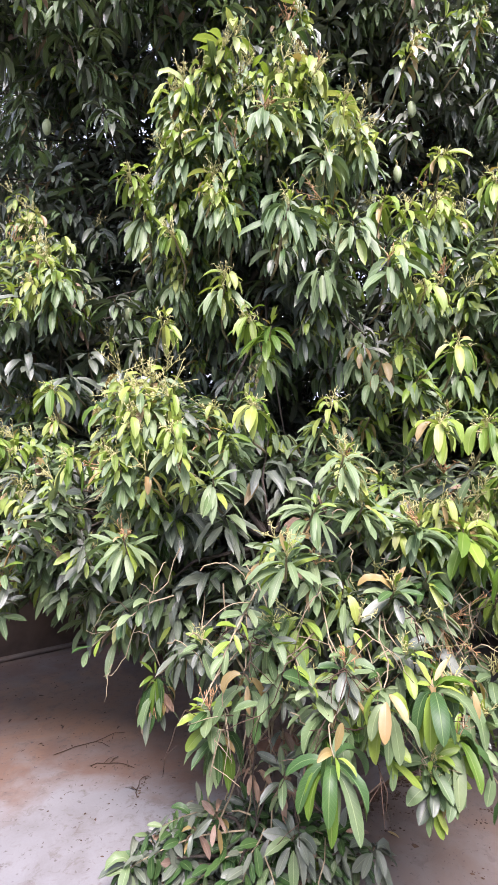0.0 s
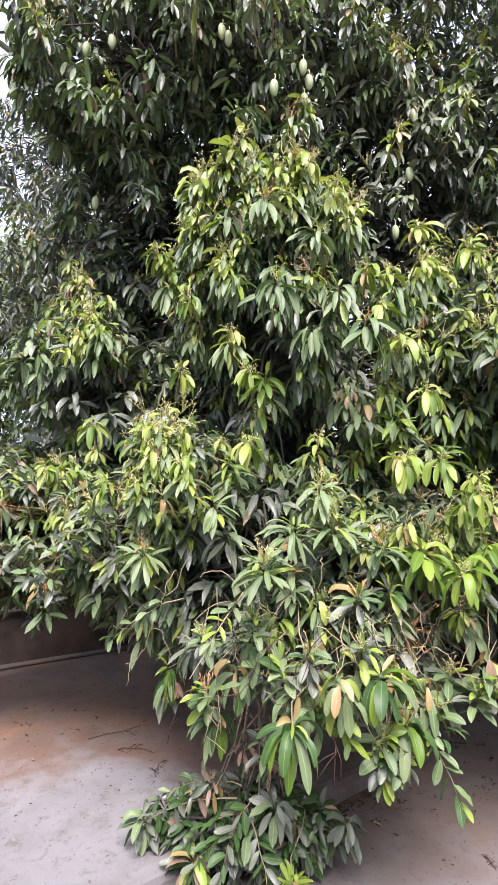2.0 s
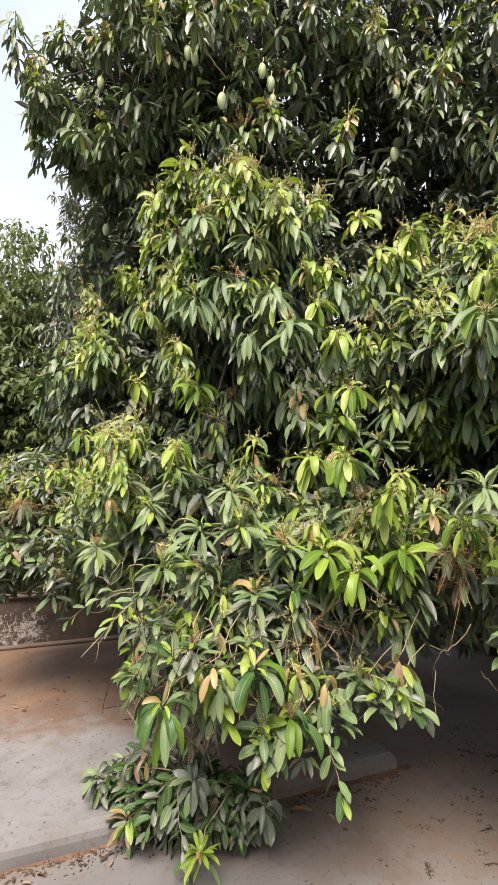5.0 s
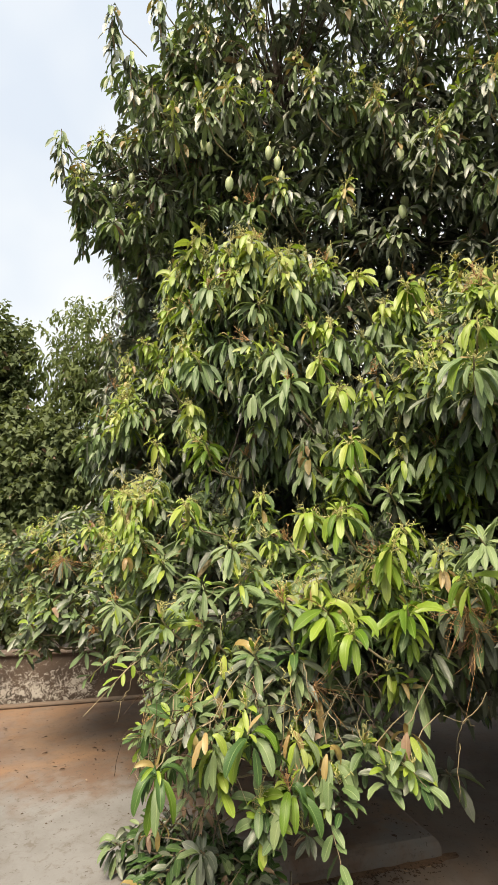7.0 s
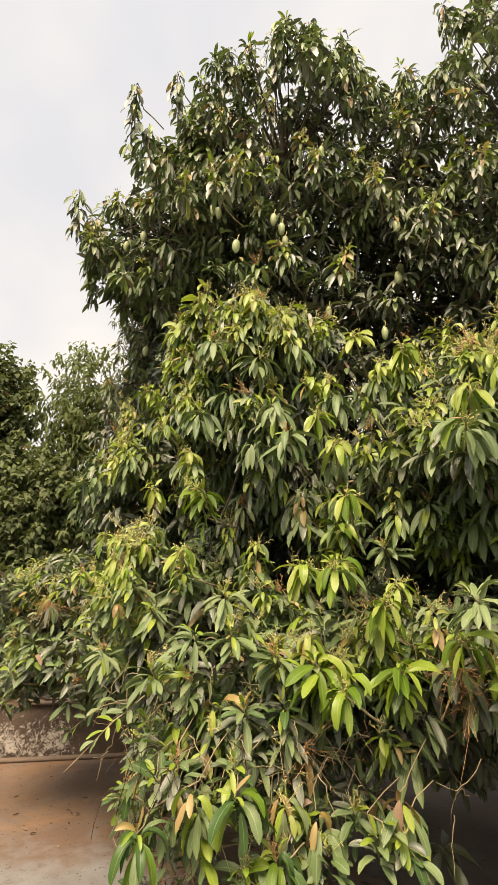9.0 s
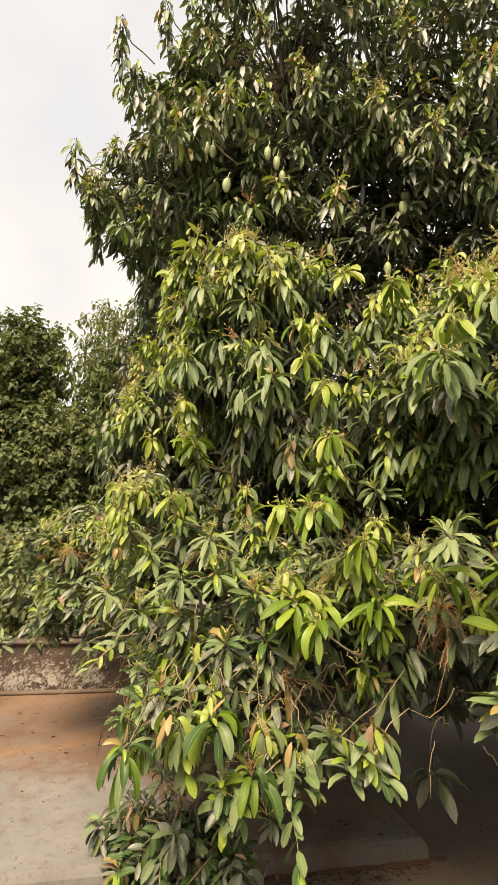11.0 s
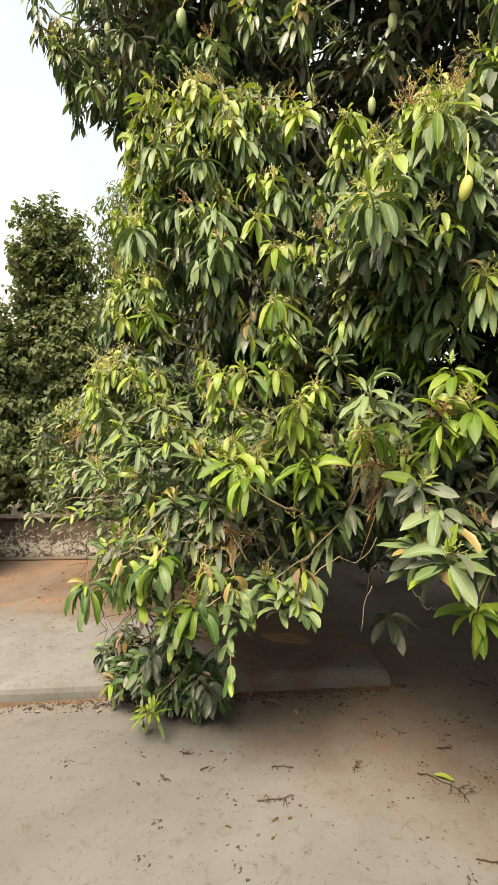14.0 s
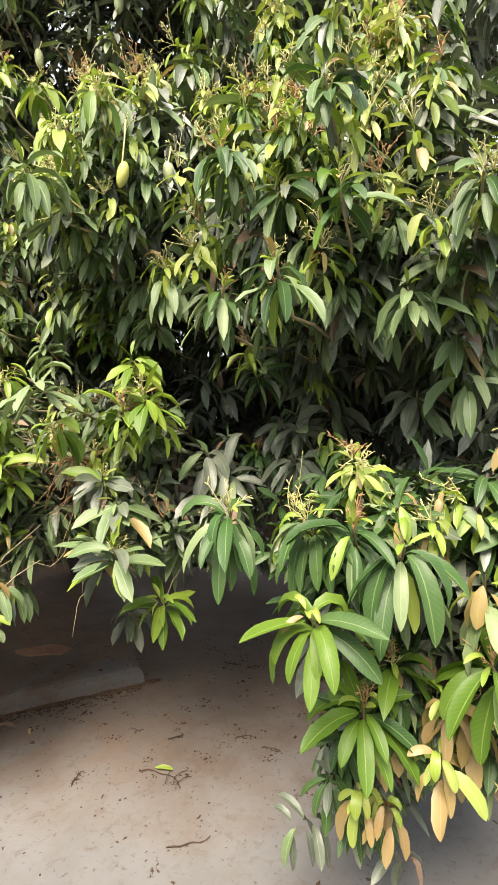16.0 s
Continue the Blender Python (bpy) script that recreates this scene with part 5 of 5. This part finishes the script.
broad_tree("distant_tree", "pale dusty tree beyond the parapet", (-5.2, 6.3, -0.09), 6.4,
           [((-3.9, 6.9, 5.6), (1.1, 0.9, 1.4)), ((-5.4, 6.0, 4.9), (1.0, 0.9, 1.6)), ((-4.2, 6.6, 4.2), (1.2, 1.0, 1.7)), ((-5.3, 6.0, 2.9), (1.4, 0.9, 1.4)), ((-3.8, 6.8, 2.2), (1.7, 0.9, 1.4)), ((-5.4, 6.0, 1.5), (1.6, 0.9, 1.2))], LEAF_FAR, 0.15, 33, 520, COARSE_PROFILE, 0.34, 1.5)
broad_tree("leafy_shrub", "low dark shrub with broad leaves against the parapet", (-3.9, 2.0, -0.09), 1.6,
           [((-3.6, 2.05, 0.75), (0.55, 0.5, 0.6)), ((-3.9, 1.9, 1.5), (0.6, 0.6, 0.7))], LEAF_HEART, 0.11, 34, 200)


# ---------------------------------------------------------------- litter on the terrace
def floor_height(x, y):
    q = SITE.inverted() @ Vector((x, y, 0))
    return 0.105 if (q.x < 0 and q.y > 0.03) else 0.0


def twig_litter(x, y, turn, length, seed, branches=2):
    """A dry fallen flower stalk with its side stalks, lying flat."""
    g = np.random.default_rng(seed)
    z = floor_height(x, y) + 0.004
    d = np.array((math.cos(turn), math.sin(turn), 0))
    n = np.array((-d[1], d[0], 0))
    base = np.array((x, y, z))
    spine = np.array([base + d * length * (s - 0.5) + n * length * (0.14 * math.sin(3.4 * s + seed) + 0.04 * math.sin(11 * s + seed)) + np.array((0, 0, 0.004 * abs(math.sin(9 * s)))) for s in np.linspace(0, 1, 8)])
    out = [tube_arrays(spine, np.linspace(0.0026, 0.0014, 8), 5)]
    for _ in range(branches):
        k = int(g.integers(2, 7))
        e = unit(d * g.uniform(-0.5, 0.8) + n * g.choice((-1, 1)))
        L = length * g.uniform(0.12, 0.35)
        out.append(tube_arrays([spine[k], spine[k] + e * L * 0.5 + (0, 0, 0.008), spine[k] + e * L], (0.002, 0.0016, 0.001), 5))
    return tagged(mesh_object("fallen_twig", *joined(out), [LITTER]), "dry brown fallen twig on the cement floor", "twig", "litter on the floor")


TWIGS = [
    (0.96, 1.81, 0.55, 0.16, 6), (1.14, 2.22, 1.4, 0.09, 5), (1.50, 2.33, -0.15, 0.24, 7), (0.87, 1.99, 0.9, 0.10, 1), (1.78, 2.06, 0.9, 0.16, 0),
    (0.44, 1.79, 0.5, 0.07, 4), (0.49, 1.60, -0.3, 0.07, 2), (0.59, 1.76, 0.9, 0.05, 2), (1.75, 2.72, 0.4, 0.09, 3), (1.91, 2.67, 0.2, 0.10, 3),
    (1.42, 2.62, 1.1, 0.08, 3), (1.39, 3.46, 0.1, 0.12, 4), (1.55, 3.46, 0.4, 0.11, 3),
    (-0.95, 3.05, 0.35, 0.40, 3), (-0.55, 2.62, 1.35, 0.18, 4), (-0.75, 2.80, 0.1, 0.24, 4),
]
for k, (x, y, turn, length, branches) in enumerate(TWIGS):
    twig_litter(x, y, turn, length, 400 + k, branches)


def fallen_leaf(x, y, turn, size, mat, label):
    """A single leaf lying on the floor, its edges curled up."""
    g = np.random.default_rng(int(1000 * (x + 7)))
    v, t, uv = leaf_arrays(g, np.zeros((1, 3)), np.array([(1.0, 0, 0.05)]), np.array((size,)), np.array((size * 0.3,)), np.array((0.1,)), 0.5, FINE_PROFILE, 0.1, FINE_STATIONS, 0.0)
    ob = mesh_object("fallen_leaf", v, t, [mat], uv)
    ob.matrix_basis = pose(x, y, floor_height(x, y) + 0.008, 0, 0, math.degrees(turn))
    return tagged(ob, label, "leaf", "litter on the floor")


fallen_leaf(1.44, 2.38, 0.2, 0.09, LEAF_FRESH, "green fallen leaf on the cement floor")
fallen_leaf(0.64, 2.45, -0.8, 0.06, LEAF_GOLD, "yellow fallen leaf beside the step")
fallen_leaf(0.45, 2.41, 0.3, 0.11, LEAF_DEAD, "pale dry fallen leaf beside the step")
fallen_leaf(0.36, 2.40, 2.2, 0.08, LEAF_DEAD, "brown dry fallen leaf beside the step")
for k in range(84):
    g = np.random.default_rng(600 + k)
    a, b = (g.uniform(-2.2, -0.1), g.uniform(-0.12, -0.03)) if k < 30 else (g.uniform(-3.0, 1.5), g.uniform(0.2, 2.8)) if k < 44 else (g.uniform(-2.7, -0.9), g.normal(2.0, 0.45))
    q = SITE @ Vector((a, b, 0))
    fallen_leaf(q.x, q.y, g.uniform(0, 6), g.uniform(0.025, 0.05), LITTER if k % 4 else LEAF_DEAD, "brown dry leaf on the cement floor")

# crumbs of bark, buds and dry leaf, too many to count
g = np.random.default_rng(77)
bits = []


def crumb(x, y, size):
    z = floor_height(x, y)
    turn, n = g.uniform(0, 6.3), 5
    ang = np.linspace(0, 2 * np.pi, n, endpoint=False) + g.normal(0, 0.3, n)
    rad = size * g.uniform(0.5, 1.1, n)
    st = np.array((1.0, g.uniform(0.25, 0.8)))
    ring = np.stack((np.cos(ang) * rad * st[0], np.sin(ang) * rad * st[1]), 1) @ np.array(((math.cos(turn), math.sin(turn)), (-math.sin(turn), math.cos(turn))))
    low = np.c_[ring + (x, y), np.full(n, z + 0.0005)]
    top = np.array([(x, y, z + size * g.uniform(0.25, 0.6))])
    bits.append((np.r_[low, top], np.array([(j, (j + 1) % n, n) for j in range(n)])))


for _ in range(900):
    a = g.uniform(-2.6, -0.02)
    q = SITE @ Vector((a, -abs(g.normal(0.0, 0.05)) - 0.01, 0))
    crumb(q.x, q.y, g.uniform(0.004, 0.016))
for _ in range(520):
    q = SITE @ Vector((g.normal(0.1, 1.1), g.normal(-0.45, 0.6), 0))
    crumb(q.x, q.y, g.uniform(0.003, 0.010) if g.random() < 0.86 else g.uniform(0.012, 0.022))
for _ in range(420):
    q = SITE @ Vector((g.uniform(-3.6, 0.6), g.uniform(0.5, 3.1), 0))
    crumb(q.x, q.y, g.uniform(0.004, 0.014))
for x, y, turn, length, n in TWIGS:
    for _ in range(6 + 3 * n):
        along = g.uniform(-0.5, 0.5) * length
        crumb(x + math.cos(turn) * along + g.normal(0, 0.012), y + math.sin(turn) * along + g.normal(0, 0.012), g.uniform(0.004, 0.011))
for _ in range(110):
    q = SITE @ Vector((g.normal(0.2, 0.9), g.normal(-0.35, 0.6), 0))
    for _ in range(int(g.integers(3, 14))):
        crumb(q.x + g.normal(0, 0.022), q.y + g.normal(0, 0.016), g.uniform(0.003, 0.013))
tagged(mesh_object("leaf_litter", *joined(bits), [LITTER], smooth=False), "dark crumbs of dry leaf and bark on the cement", "litter", kind="stuff")

broad_tree("leafy_shrub", "dense dusty shrub behind the parapet", (-5.6, 4.7, -0.09), 1.8,
           [((-5.2, 4.7, 1.0), (1.3, 0.7, 0.9)), ((-6.8, 3.8, 1.1), (1.3, 0.9, 1.0)), ((-4.2, 5.6, 1.2), (1.2, 0.7, 1.0)), ((-2.9, 6.4, 1.2), (1.2, 0.7, 1.1))], LEAF_HEART, 0.12, 35, 340)
